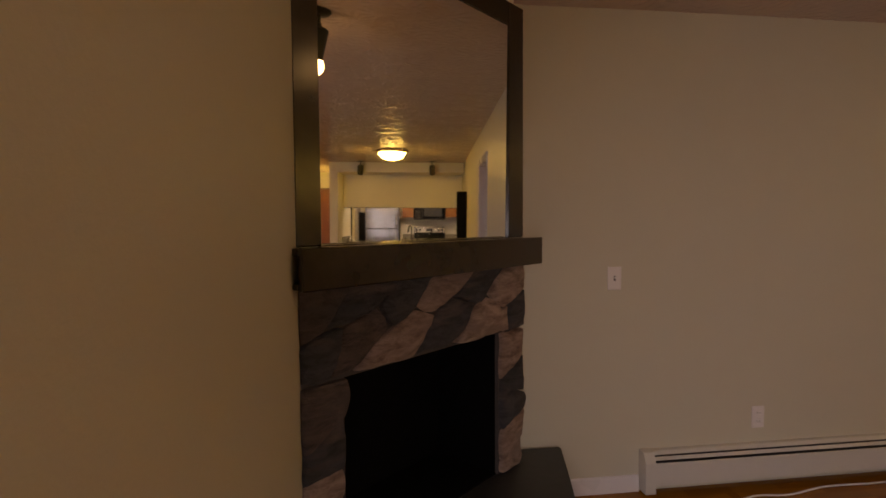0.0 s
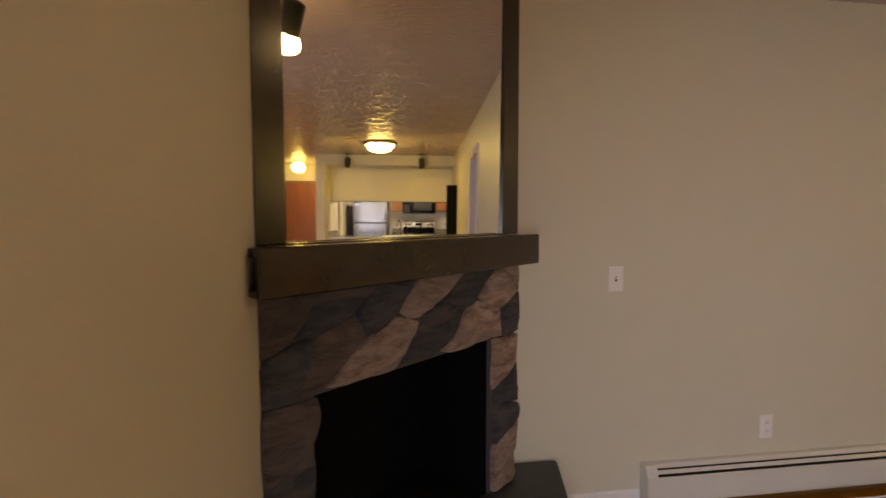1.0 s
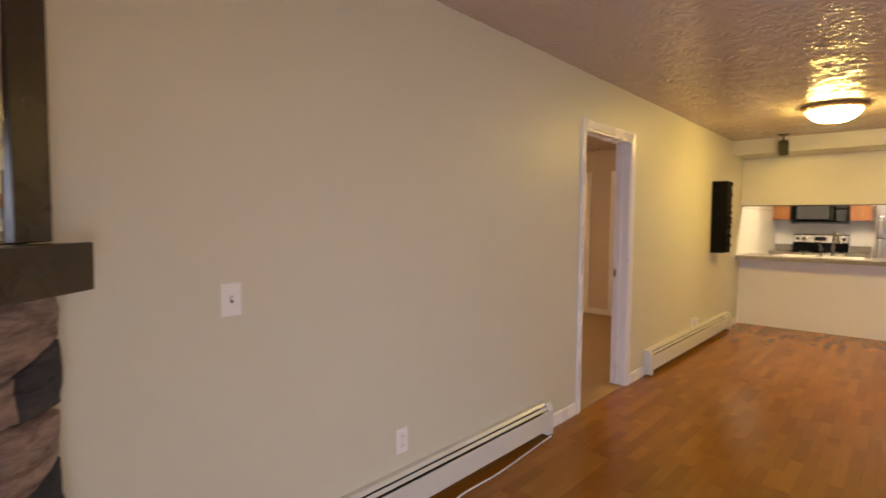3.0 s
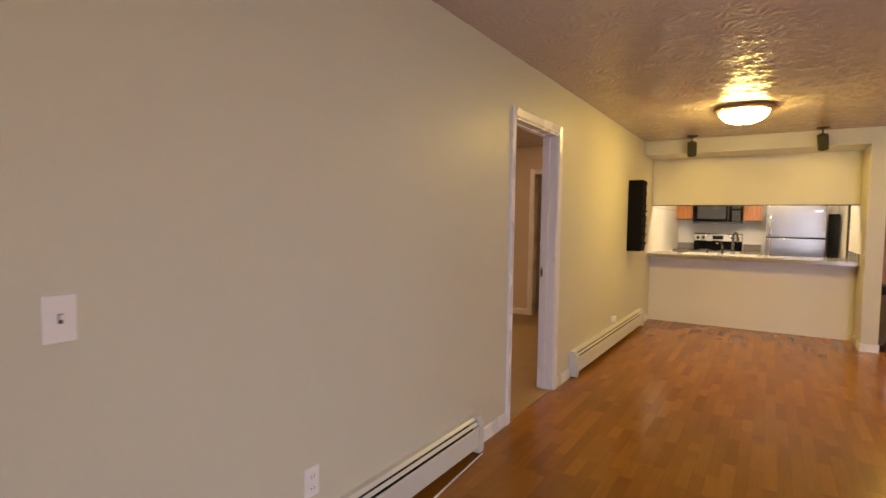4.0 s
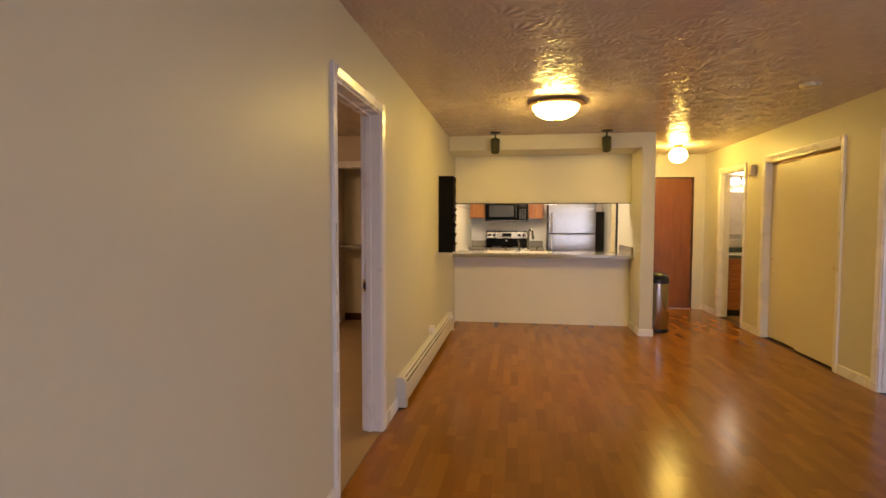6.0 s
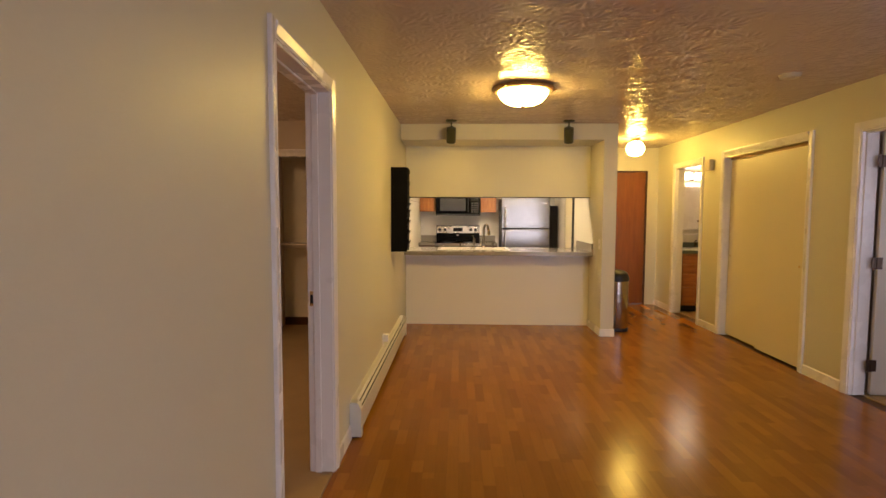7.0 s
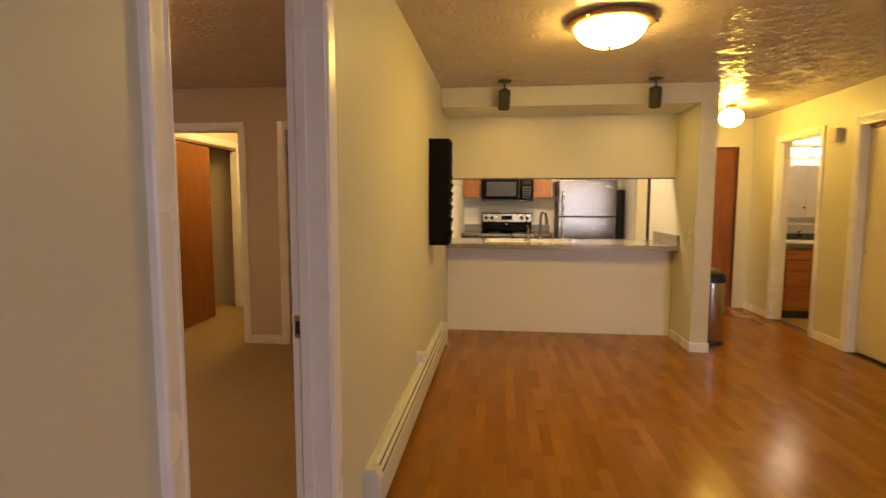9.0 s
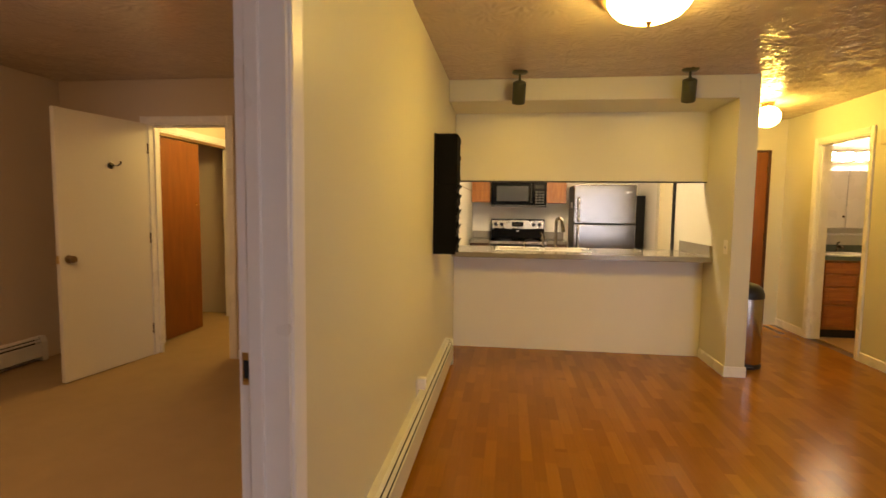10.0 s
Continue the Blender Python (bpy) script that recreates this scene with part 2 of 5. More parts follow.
DARKWOOD = wood("dark_stained_frame", (0.05, 0.018, 0.006), (0.09, 0.032, 0.010), 0.35, (3, 3, 0.5), 12)
COUNTER = surface("grey_laminate_top", (0.24, 0.215, 0.175), 0.16, grain=220, vary=0.12, blotch=40, gloss_var=0.03)
GREEN_TOP = surface("green_marbled_top", (0.10, 0.13, 0.11), 0.2, grain=30, vary=0.3, blotch=9)
PORCELAIN = surface("white_porcelain", (0.80, 0.77, 0.70), 0.12, vary=0.02)
GREYBOX = surface("beige_box_plastic", (0.56, 0.49, 0.34), 0.45, vary=0.05)
HINGE = surface("aged_hinge_metal", (0.09, 0.06, 0.045), 0.4, 0.8, vary=0.2)
LID = surface("black_lid", (0.010, 0.010, 0.010), 0.5, vary=0.1)
DISPLAY = surface("black_display", (0.008, 0.008, 0.01), 0.08, vary=0.05)


def clear_glass():
    m, nt, b = nodes_of("window_glass")
    b.inputs["Transmission Weight"].default_value = 1.0
    b.inputs["Roughness"].default_value = 0.0
    b.inputs["IOR"].default_value = 1.45
    return m


GLASS = clear_glass()


# ---- building helpers ----
def add_box(bm, lo, hi, bevel=0.0, seg=1):
    x0, y0, z0 = lo
    x1, y1, z1 = hi
    v = [bm.verts.new(p) for p in ((x0, y0, z0), (x1, y0, z0), (x1, y1, z0), (x0, y1, z0), (x0, y0, z1), (x1, y0, z1), (x1, y1, z1), (x0, y1, z1))]
    f = [bm.faces.new([v[i] for i in q]) for q in ((0, 3, 2, 1), (4, 5, 6, 7), (0, 1, 5, 4), (1, 2, 6, 5), (2, 3, 7, 6), (3, 0, 4, 7))]
    if bevel:
        edges = list({e for q in f for e in q.edges})
        bmesh.ops.bevel(bm, geom=edges, offset=bevel, segments=seg, affect="EDGES", profile=0.6)
    return bm


def box(lo, hi, bevel=0.0, seg=1):
    return add_box(bmesh.new(), lo, hi, bevel, seg)


def boxes(*items, bevel=0.0):
    bm = bmesh.new()
    for lo, hi in items:
        add_box(bm, lo, hi, bevel)
    return bm


def add_lathe(bm, profile, at=(0, 0, 0), axis=None, seg=32):
    """A turned shape from (radius, height) pairs, along z or turned by the matrix axis."""
    m = Matrix.Translation(at) @ (axis or Matrix.Identity(4))
    rings = []
    for r, h in profile:
        if r < 1e-5:
            rings.append([bm.verts.new(m @ Vector((0, 0, h)))])
        else:
            rings.append([bm.verts.new(m @ Vector((r * math.cos(2 * math.pi * i / seg), r * math.sin(2 * math.pi * i / seg), h))) for i in range(seg)])
    for a, b in zip(rings, rings[1:]):
        for i in range(seg):
            j = (i + 1) % seg
            q = [a[i % len(a)], a[j % len(a)], b[j % len(b)], b[i % len(b)]]
            q = list(dict.fromkeys(q))
            if len(q) > 2:
                bm.faces.new(q)
    for ring, flip in ((rings[0], True), (rings[-1], False)):
        if len(ring) > 2:
            bm.faces.new(ring[::-1] if flip else ring)
    return bm


def lathe(profile, at=(0, 0, 0), axis=None, seg=32):
    return add_lathe(bmesh.new(), profile, at, axis, seg)


def prism(poly, lo, hi, m=None):
    """A polygon in the x-y plane, extruded from z = lo to hi, then moved by m."""
    bm = bmesh.new()
    m = m or Matrix.Identity(4)
    a = [bm.verts.new(m @ Vector((x, y, lo))) for x, y in poly]
    b = [bm.verts.new(m @ Vector((x, y, hi))) for x, y in poly]
    bm.faces.new(a[::-1])
    bm.faces.new(b)
    for i in range(len(poly)):
        j = (i + 1) % len(poly)
        bm.faces.new((a[i], a[j], b[j], b[i]))
    bmesh.ops.recalc_face_normals(bm, faces=bm.faces)
    return bm


def tube(points, r, seg=10, smooth_steps=6):
    """A round tube along a Catmull-Rom curve through the points."""
    p = [Vector(q) for q in points]
    path = []
    for i in range(len(p) - 1):
        p0, p1, p2, p3 = p[max(i - 1, 0)], p[i], p[i + 1], p[min(i + 2, len(p) - 1)]
        for k in range(smooth_steps):
            t = k / smooth_steps
            path.append(0.5 * ((2 * p1) + (p2 - p0) * t + (2 * p0 - 5 * p1 + 4 * p2 - p3) * t * t + (3 * p1 - p0 - 3 * p2 + p3) * t ** 3))
    path.append(p[-1])
    bm = bmesh.new()
    rings = []
    for i, c in enumerate(path):
        d = (path[min(i + 1, len(path) - 1)] - path[max(i - 1, 0)]).normalized()
        a = d.orthogonal().normalized() if not rings else (side - d * side.dot(d)).normalized()
        side = a
        b = d.cross(a)
        rings.append([bm.verts.new(c + r * (math.cos(2 * math.pi * k / seg) * a + math.sin(2 * math.pi * k / seg) * b)) for k in range(seg)])
    for q, s in zip(rings, rings[1:]):
        for k in range(seg):
            bm.faces.new((q[k], q[(k + 1) % seg], s[(k + 1) % seg], s[k]))
    bm.faces.new(rings[0][::-1])
    bm.faces.new(rings[-1])
    return bm


def mesh_of(name, bm, material, smooth=False):
    bmesh.ops.recalc_face_normals(bm, faces=bm.faces)
    me = bpy.data.meshes.new(name)
    bm.to_mesh(me)
    bm.free()
    me.materials.append(material)
    if smooth:
        me.polygons.foreach_set("use_smooth", [True] * len(me.polygons))
        me.set_sharp_from_angle(angle=radians(35))
    return me


def part(name, bm, material, parent, label="", smooth=False):
    ob = new(name, mesh_of(name, bm, material, smooth))
    ob.parent = parent
    if label:
        ob["label"] = label
    return ob


def thing(name, at, label, category, group="", kind="", turn=0.0):
    ob = new(name)
    ob.empty_display_size = 0.1
    ob.matrix_basis = pose(*at, 0, 0, turn)
    return tagged(ob, label, category, group, kind)


def structure(name, bm, material, label, category):
    ob = new(name, mesh_of(name, bm, material))
    return tagged(ob, label, category, "", "structure")


def wall(name, axis, lo, hi, face0, face1, openings, material, label, top=2.41):
    """A wall along axis ('x' or 'y') from lo to hi, between the planes face0 and face1, with openings (from, to, sill, head)."""
    bm = bmesh.new()

    def block(a, b, z0, z1):
        if b - a > 1e-4 and z1 - z0 > 1e-4:
            add_box(bm, (a, face0, z0) if axis == "x" else (face0, a, z0), (b, face1, z1) if axis == "x" else (face1, b, z1))

    at = lo
    for a, b, z0, z1 in sorted(openings):
        block(at, a, 0, top)
        block(a, b, 0, z0)
        block(a, b, z1, top)
        at = b
    block(at, hi, 0, top)
    return structure(name, bm, material, label, "wall")


def moulding(length, width=0.062, thick=0.017):
    """A colonial casing strip standing up along z: x across from the opening's edge, y out from the wall (negative)."""
    prof = [(0, 0), (0, -0.009), (0.006, -0.012), (0.014, -0.010), (0.020, -0.011), (0.040, -0.015), (0.050, -thick), (0.058, -thick), (width, -0.013), (width, 0)]
    return prism(prof, 0, length)


def casing(parent, a, b, head, face, out, axis="x", mat=None, width=0.062, base=0.0):
    """Casing round an opening from a to b, on the wall plane face; out = +1 or -1: the way the room lies."""
    mat = mat or TRIM
    for side, at in ((-1, a), (1, b)):
        bm = moulding(head - base + width, width)
        for v in bm.verts:
            x, y, z = v.co
            p, q = at + side * x, face - out * y
            v.co = (p, q, z + base) if axis == "x" else (q, p, z + base)
        part("casing", bm, mat, parent)
    bm = moulding(b - a, width)
    for v in bm.verts:
        x, y, z = v.co
        p, q = a + z, face - out * y
        v.co = (p, q, head + x) if axis == "x" else (q, p, head + x)
    part("head_casing", bm, mat, parent)


def lining(parent, a, b, head, f0, f1, axis="x", mat=None, stop=True, t=0.018):
    """Jamb lining inside an opening through a wall between planes f0 and f1, with a door stop."""
    mat = mat or TRIM
    f0, f1 = f0 - 0.003, f1 + 0.003

    def flip(lo, hi):
        return (lo, hi) if axis == "x" else ((lo[1], lo[0], lo[2]), (hi[1], hi[0], hi[2]))

    mid = (f0 + f1) / 2
    for lo, hi in (((a, f0, 0), (a + t, f1, head - t)), ((b - t, f0, 0), (b, f1, head - t))):
        part("jamb", box(*flip(lo, hi)), mat, parent)
    part("head_jamb", box(*flip((a, f0, head - t), (b, f1, head))), mat, parent)
    if stop:
        for lo, hi in (((a + t, mid, 0), (a + t + 0.011, mid + 0.035, head - t)), ((b - t - 0.011, mid, 0), (b - t, mid + 0.035, head - t))):
            part("stop", box(*flip(lo, hi), bevel=0.002), mat, parent)
        part("stop", box(*flip((a + t + 0.011, mid, head - t - 0.011), (b - t - 0.011, mid + 0.035, head - t)), bevel=0.002), mat, parent)


def baseboard(name, a, b, face, out, axis="x", h=0.085, mat=None):
    bm = prism([(0, 0), (0, h), (-0.006, h), (-0.011, h - 0.008), (-0.012, 0)], a, b)
    for v in bm.verts:
        x, y, z = v.co
        q = face - out * x
        v.co = (z, q, y) if axis == "x" else (q, z, y)
    ob = new(name, mesh_of(name, bm, mat or TRIM))
    return tagged(ob, "low white painted baseboard along the wall foot", "baseboard", "", "structure")


# ---- the large structure ----
NY, WX, SY = 2.615, -0.078, -1.09      # room faces of the north, west and south walls
CH = 2.41                             # ceiling height

wall("wall_north", "x", WX - 0.12, 11.09, NY, NY + 0.12, [(3.869, 4.681, 0, 2.032)], WALL, "long cream painted wall with a bedroom doorway")
wall("wall_south", "x", WX - 0.12, 10.12, SY - 0.12, SY, [(5.20, 6.03, 0, 2.04), (6.60, 8.03, 0, 2.065), (8.58, 9.37, 0, 2.055)], WALL, "cream painted wall with closet and bathroom doorways")
wall("wall_west", "y", SY, NY, WX - 0.12, WX, [(-0.98, 0.02, 0.02, 2.03)], WALL, "cream painted end wall beside the fireplace")
wall("wall_kitchen_east", "y", 0.18, NY, 10.97, 11.09, [], WALL_WHITE, "pale painted back wall of the kitchen")
wall("wall_entry", "y", SY, 0.30, 10.0, 10.12, [(-0.93, -0.02, 0, 2.06)], WALL, "cream painted entry wall round the brown front door")
wall("wall_kitchen_side", "x", 10.12, 10.97, 0.18, 0.30, [], WALL_WHITE, "pale painted short kitchen side wall")
wall("wall_post", "x", 7.86, 9.30, 0.177, 0.326, [], WALL, "cream painted wall end between kitchen and entry hall")
structure("wall_bar", box((8.43, 0.329, 0), (8.53, NY - 0.003, 0.902)), WALL_WHITE, "low white painted wall under the breakfast bar", "wall")
structure("soffit_panel", box((8.43, 0.329, 1.605), (8.55, NY - 0.003, 2.228)), WALL, "cream painted panel hanging over the kitchen pass-through", "wall")
structure("soffit_lip", box((7.86, 0.326, 2.228), (8.55, NY - 0.003, CH - 0.003), 0.006, 2), WALL, "lowered cream ceiling edge before the kitchen", "ceiling")
structure("trim_dark_edge", box((9.30, 0.175, 0), (9.332, 0.352, CH - 0.005)), BLACK, "narrow dark edge strip on the wall end", "trim")

# Black strip laid on the underside to draw the soffit's shadow gap.
structure("soffit_shadow_strip", box((8.431, 0.33, 1.597), (8.549, NY - 0.004, 1.605)), BLACK, "thin black strip in place of the shadow gap under the soffit panel", "trim")


def stomped_sheet(x0, x1, y0, y1, step, seed):
    """A ceiling face with a crow's-foot brush texture: overlapping round stamps of curved radial ridges."""
    r = np.random.RandomState(seed)
    nx, ny = int((x1 - x0) / step) + 1, int((y1 - y0) / step) + 1
    gx, gy = np.meshgrid(np.linspace(x0, x1, nx), np.linspace(y0, y1, ny), indexing="ij")
    h = np.zeros((nx, ny))
    for _ in range(int((x1 - x0) * (y1 - y0) * 58)):
        cx, cy, size = r.uniform(x0, x1), r.uniform(y0, y1), r.uniform(0.085, 0.15)
        i0, i1 = max(0, int((cx - size - x0) / step)), min(nx, int((cx + size - x0) / step) + 2)
        j0, j1 = max(0, int((cy - size - y0) / step)), min(ny, int((cy + size - y0) / step) + 2)
        dx, dy = gx[i0:i1, j0:j1] - cx, gy[i0:i1, j0:j1] - cy
        d = np.hypot(dx, dy) / size
        swirl = r.uniform(-0.7, 0.7)
        blades = r.randint(5, 8)
        fan = np.abs(np.sin(blades * (np.arctan2(dy, dx) + swirl * d) + r.uniform(0, 6.28))) ** 2.6
        ridge = np.clip(1 - d, 0, 1) ** 0.6 * fan * np.clip(d * 3.5, 0, 1) * r.uniform(0.5, 1.0)
        part_of = h[i0:i1, j0:j1]
        np.maximum(part_of * np.where(d < 0.9, 0.75, 1.0), ridge, out=part_of)
    z = CH - 0.0012 - CEIL_RELIEF * h
    co = np.stack([gx, gy, z], axis=-1).reshape(-1, 3)
    idx = np.arange(nx * ny).reshape(nx, ny)
    quads = np.stack([idx[:-1, :-1], idx[:-1, 1:], idx[1:, 1:], idx[1:, :-1]], axis=-1).reshape(-1, 4)
    return co, quads


def ceiling_mesh(sheets, slab):
    """One mesh: the slab and the textured faces under it."""
    x0, y0, z0, x1, y1, z1 = slab
    co = [np.array([(x, y, z) for z in (z0, z1) for x, y in ((x0, y0), (x1, y0), (x1, y1), (x0, y1))])]
    quads = [np.array([(0, 3, 2, 1), (4, 5, 6, 7), (0, 1, 5, 4), (1, 2, 6, 5), (2, 3, 7, 6), (3, 0, 4, 7)])]
    n = 8
    for c, q in sheets:
        co.append(c)
        quads.append(q + n)
        n += len(c)
    co, quads = np.concatenate(co), np.concatenate(quads)
    me = bpy.data.meshes.new("ceiling")
    me.vertices.add(len(co))
    me.vertices.foreach_set("co", co.astype(np.float32).ravel())
    me.loops.add(quads.size)
    me.loops.foreach_set("vertex_index", quads.astype(np.int32).ravel())
    me.polygons.add(len(quads))
    me.polygons.foreach_set("loop_start", np.arange(0, quads.size, 4, dtype=np.int32))
    smooth = np.ones(len(quads), dtype=bool)
    smooth[:6] = False
    me.polygons.foreach_set("use_smooth", smooth)
    me.update(calc_edges=True)
    me.validate()
    me.materials.append(CEIL)
    return me


CEIL_RELIEF = 0.0105
ceiling = new("ceiling", ceiling_mesh([stomped_sheet(WX, 9.99, SY, NY, 0.010, 3), stomped_sheet(2.73, 7.65, NY + 0.121, 6.05 - 0.001, 0.011, 8)], (WX - 0.12, SY - 3.0, CH, 11.09, 6.3, CH + 0.1)))
tagged(ceiling, "semi-gloss ceiling with a crow's-foot brush texture", "ceiling", "", "structure")
floor = structure("floor", box((WX - 0.12, SY - 0.12, -0.12), (11.09, NY, -0.012)), SUB, "honey-brown three-strip laminate floor", "floor")

# bedroom beyond the north wall
BX, BY = 7.66, 6.05
structure("floor_bedroom", box((2.6, NY + 0.004, -0.12), (9.7, BY + 0.12, 0.004)), CARPET, "beige cut-pile carpet in the bedroom", "carpet")
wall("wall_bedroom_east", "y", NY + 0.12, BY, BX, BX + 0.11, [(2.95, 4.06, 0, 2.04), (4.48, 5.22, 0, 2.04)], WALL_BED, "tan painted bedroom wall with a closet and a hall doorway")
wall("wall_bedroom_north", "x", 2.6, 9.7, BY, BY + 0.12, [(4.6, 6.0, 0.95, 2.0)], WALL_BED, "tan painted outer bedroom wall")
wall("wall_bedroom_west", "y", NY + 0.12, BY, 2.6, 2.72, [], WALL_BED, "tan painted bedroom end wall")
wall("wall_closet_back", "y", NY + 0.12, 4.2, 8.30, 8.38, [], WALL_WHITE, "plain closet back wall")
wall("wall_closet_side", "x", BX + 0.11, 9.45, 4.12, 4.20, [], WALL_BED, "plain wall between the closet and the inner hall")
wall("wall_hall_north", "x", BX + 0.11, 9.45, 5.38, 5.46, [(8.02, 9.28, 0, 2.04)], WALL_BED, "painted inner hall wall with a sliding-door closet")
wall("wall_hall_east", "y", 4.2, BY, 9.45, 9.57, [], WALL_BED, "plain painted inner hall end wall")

# bathroom and side room beyond the south wall
wall("wall_bath_east", "y", -2.9, SY - 0.12, 9.90, 10.02, [], WALL_WHITE, "pale bathroom wall behind the vanity")
wall("wall_bath_west", "y", -2.9, SY - 0.12, 8.30, 8.42, [], WALL_WHITE, "pale bathroom side wall")
wall("wall_bath_south", "x", 8.30, 10.02, -3.02, -2.9, [], WALL_WHITE, "pale bathroom end wall")
structure("floor_bath", box((8.30, -3.02, -0.12), (10.02, SY - 0.12, 0.0)), VINYL, "brown vinyl bathroom floor", "floor")
wall("wall_closet_inner", "x", 6.2, 8.30, -1.82, -1.74, [], WALL_WHITE, "plain coat closet back wall")
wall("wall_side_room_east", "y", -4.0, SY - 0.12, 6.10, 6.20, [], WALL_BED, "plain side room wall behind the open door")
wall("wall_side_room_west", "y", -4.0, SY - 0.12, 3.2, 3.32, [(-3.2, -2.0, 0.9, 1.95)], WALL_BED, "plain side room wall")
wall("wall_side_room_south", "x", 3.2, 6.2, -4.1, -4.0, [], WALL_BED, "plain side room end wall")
structure("floor_side_room", box((3.2, -4.1, -0.12), (8.3, SY - 0.12, 0.002)), CARPET, "dull brown carpet in the side room", "carpet")
structure("ground", box((-60, -60, -0.35), (60, 60, -0.3)), surface("dull_ground", (0.12, 0.12, 0.10), 0.9, grain=2, vary=0.3), "flat ground outside", "ground")

for nm, a, b, fc, out, ax in (("baseboard", 3.40, 3.807, NY, -1, "x"), ("baseboard", 4.743, 5.08, NY, -1, "x"), ("baseboard", 7.82, 8.42, NY, -1, "x"), ("baseboard", 1.04, 1.455, NY, -1, "x"),
                              ("baseboard", 8.088, 8.515, SY, 1, "x"), ("baseboard", 6.095, 6.541, SY, 1, "x"), ("baseboard", 9.435, 10.0, SY, 1, "x"), ("baseboard", WX, 5.135, SY, 1, "x"),
                              ("baseboard", 7.86, 8.425, 0.326, 1, "x"), ("baseboard", 7.86, 9.29, 0.177, -1, "x"), ("baseboard", 0.167, 0.336, 7.86, -1, "y"),
                              ("baseboard", 4.12, 4.415, BX, -1, "y"), ("baseboard", 5.285, BY, BX, -1, "y"), ("baseboard", 0.05, 0.30, 10.0, -1, "y"), ("baseboard", 0.09, 1.55, WX, 1, "y")):
    baseboard(nm, a, b, fc, out, ax)


# ---- doors and windows ----
def knob(parent, at, out, mat, axis="y"):
    turn = Euler((radians(-90 * out), 0, 0)).to_matrix().to_4x4() if axis == "y" else Euler((0, radians(90 * out), 0)).to_matrix().to_4x4()
    part("knob", lathe([(0.030, 0.0), (0.030, 0.006), (0.011, 0.009), (0.011, 0.026), (0.024, 0.036), (0.028, 0.048), (0.022, 0.060), (0, 0.063)], at, turn, 20), mat, parent, smooth=True)


def doorway(name, a, b, head, f0, f1, axis, label, faces=(-1, 1), stop=True, mat=None):
    d = thing(name, (0, 0, 0), label, "doorway", kind="structure")
    lining(d, a, b, head, f0, f1, axis, mat, stop)
    if -1 in faces:
        casing(d, a + 0.006, b - 0.006, head - 0.006, f0, -1, axis, mat)
    if 1 in faces:
        casing(d, a + 0.006, b - 0.006, head - 0.006, f1, 1, axis, mat)
    return d


d1 = doorway("door_1", 3.869, 4.681, 2.032, NY, NY + 0.12, "x", "white painted open doorway to the carpeted bedroom")
part("strike_plate", box((4.661, NY + 0.078, 0.905), (4.6632, NY + 0.116, 0.985)), BRASS, d1, "small brass strike plate")
part("latch_hole", box((4.6588, NY + 0.084, 0.922), (4.6612, NY + 0.112, 0.966)), BLACK, d1)

doorway("door_2", 4.48, 5.22, 2.04, BX, BX + 0.11, "y", "white painted doorway from the bedroom to the inner hall")
doorway("door_3", 2.95, 4.06, 2.04, BX, BX + 0.11, "y", "white cased open bedroom closet doorway", faces=(-1,), stop=False)
doorway("door_4", 8.58, 9.37, 2.055, SY - 0.12, SY, "x", "white painted open bathroom doorway")
doorway("door_5", 5.20, 6.03, 2.04, SY - 0.12, SY, "x", "white painted doorway with an open side room door")
doorway("door_6", 6.60, 8.03, 2.065, SY - 0.12, SY, "x", "cream cased coat closet opening", faces=(1,), stop=False)
doorway("door_7", -0.93, -0.02, 2.06, 10.0, 10.12, "y", "dark stained frame of the entry door", faces=(), stop=False, mat=DARKWOOD)
doorway("door_8", 8.02, 9.28, 2.04, 5.38, 5.46, "x", "white cased inner hall closet opening", faces=(-1,), stop=False)


def slab_door(name, m, w, h, t, mat, label, category="door"):
    """A flush door: the hinge edge at the origin, the leaf along +x."""
    d = new(name)
    d.empty_display_size = 0.1
    d.matrix_basis = m
    tagged(d, label, category)
    part("leaf", box((0.0, -t / 2, 0.012), (w, t / 2, h), 0.002), mat, d)
    return d


# open bedroom door with a knob, a latch and a robe hook
bd = slab_door("bedroom_door", pose(7.63, 5.215, 0, 0, 0, 171.2), 0.80, 2.03, 0.035, DOOR_WHITE, "white flush bedroom door standing open on the carpet")
knob(bd, (0.735, 0.0175, 0.93), 1, BRONZE)
knob(bd, (0.735, -0.0175, 0.93), -1, BRONZE)
part("latch", boxes(((0.799, -0.012, 0.90), (0.803, 0.012, 0.96)), ((0.803, -0.006, 0.92), (0.810, 0.006, 0.94))), BRASS, bd)
hk = part("robe_hook", lathe([(0.027, 0), (0.027, 0.006), (0.011, 0.010), (0.011, 0.032), (0, 0.033)], (0.36, 0.0175, 1.645), Euler((radians(-90), 0, 0)).to_matrix().to_4x4(), 16), CHROME, bd, "small metal robe hook", True)
part("hook_arm", tube([(0.36, 0.045, 1.65), (0.35, 0.075, 1.645), (0.335, 0.09, 1.66), (0.328, 0.088, 1.68)], 0.005), CHROME, hk, smooth=True)
for z in (0.25, 1.05, 1.82):
    part("hinge", lathe([(0.006, -0.045), (0.006, 0.045)], (-0.004, 0.018, z), None, 8), HINGE, bd)

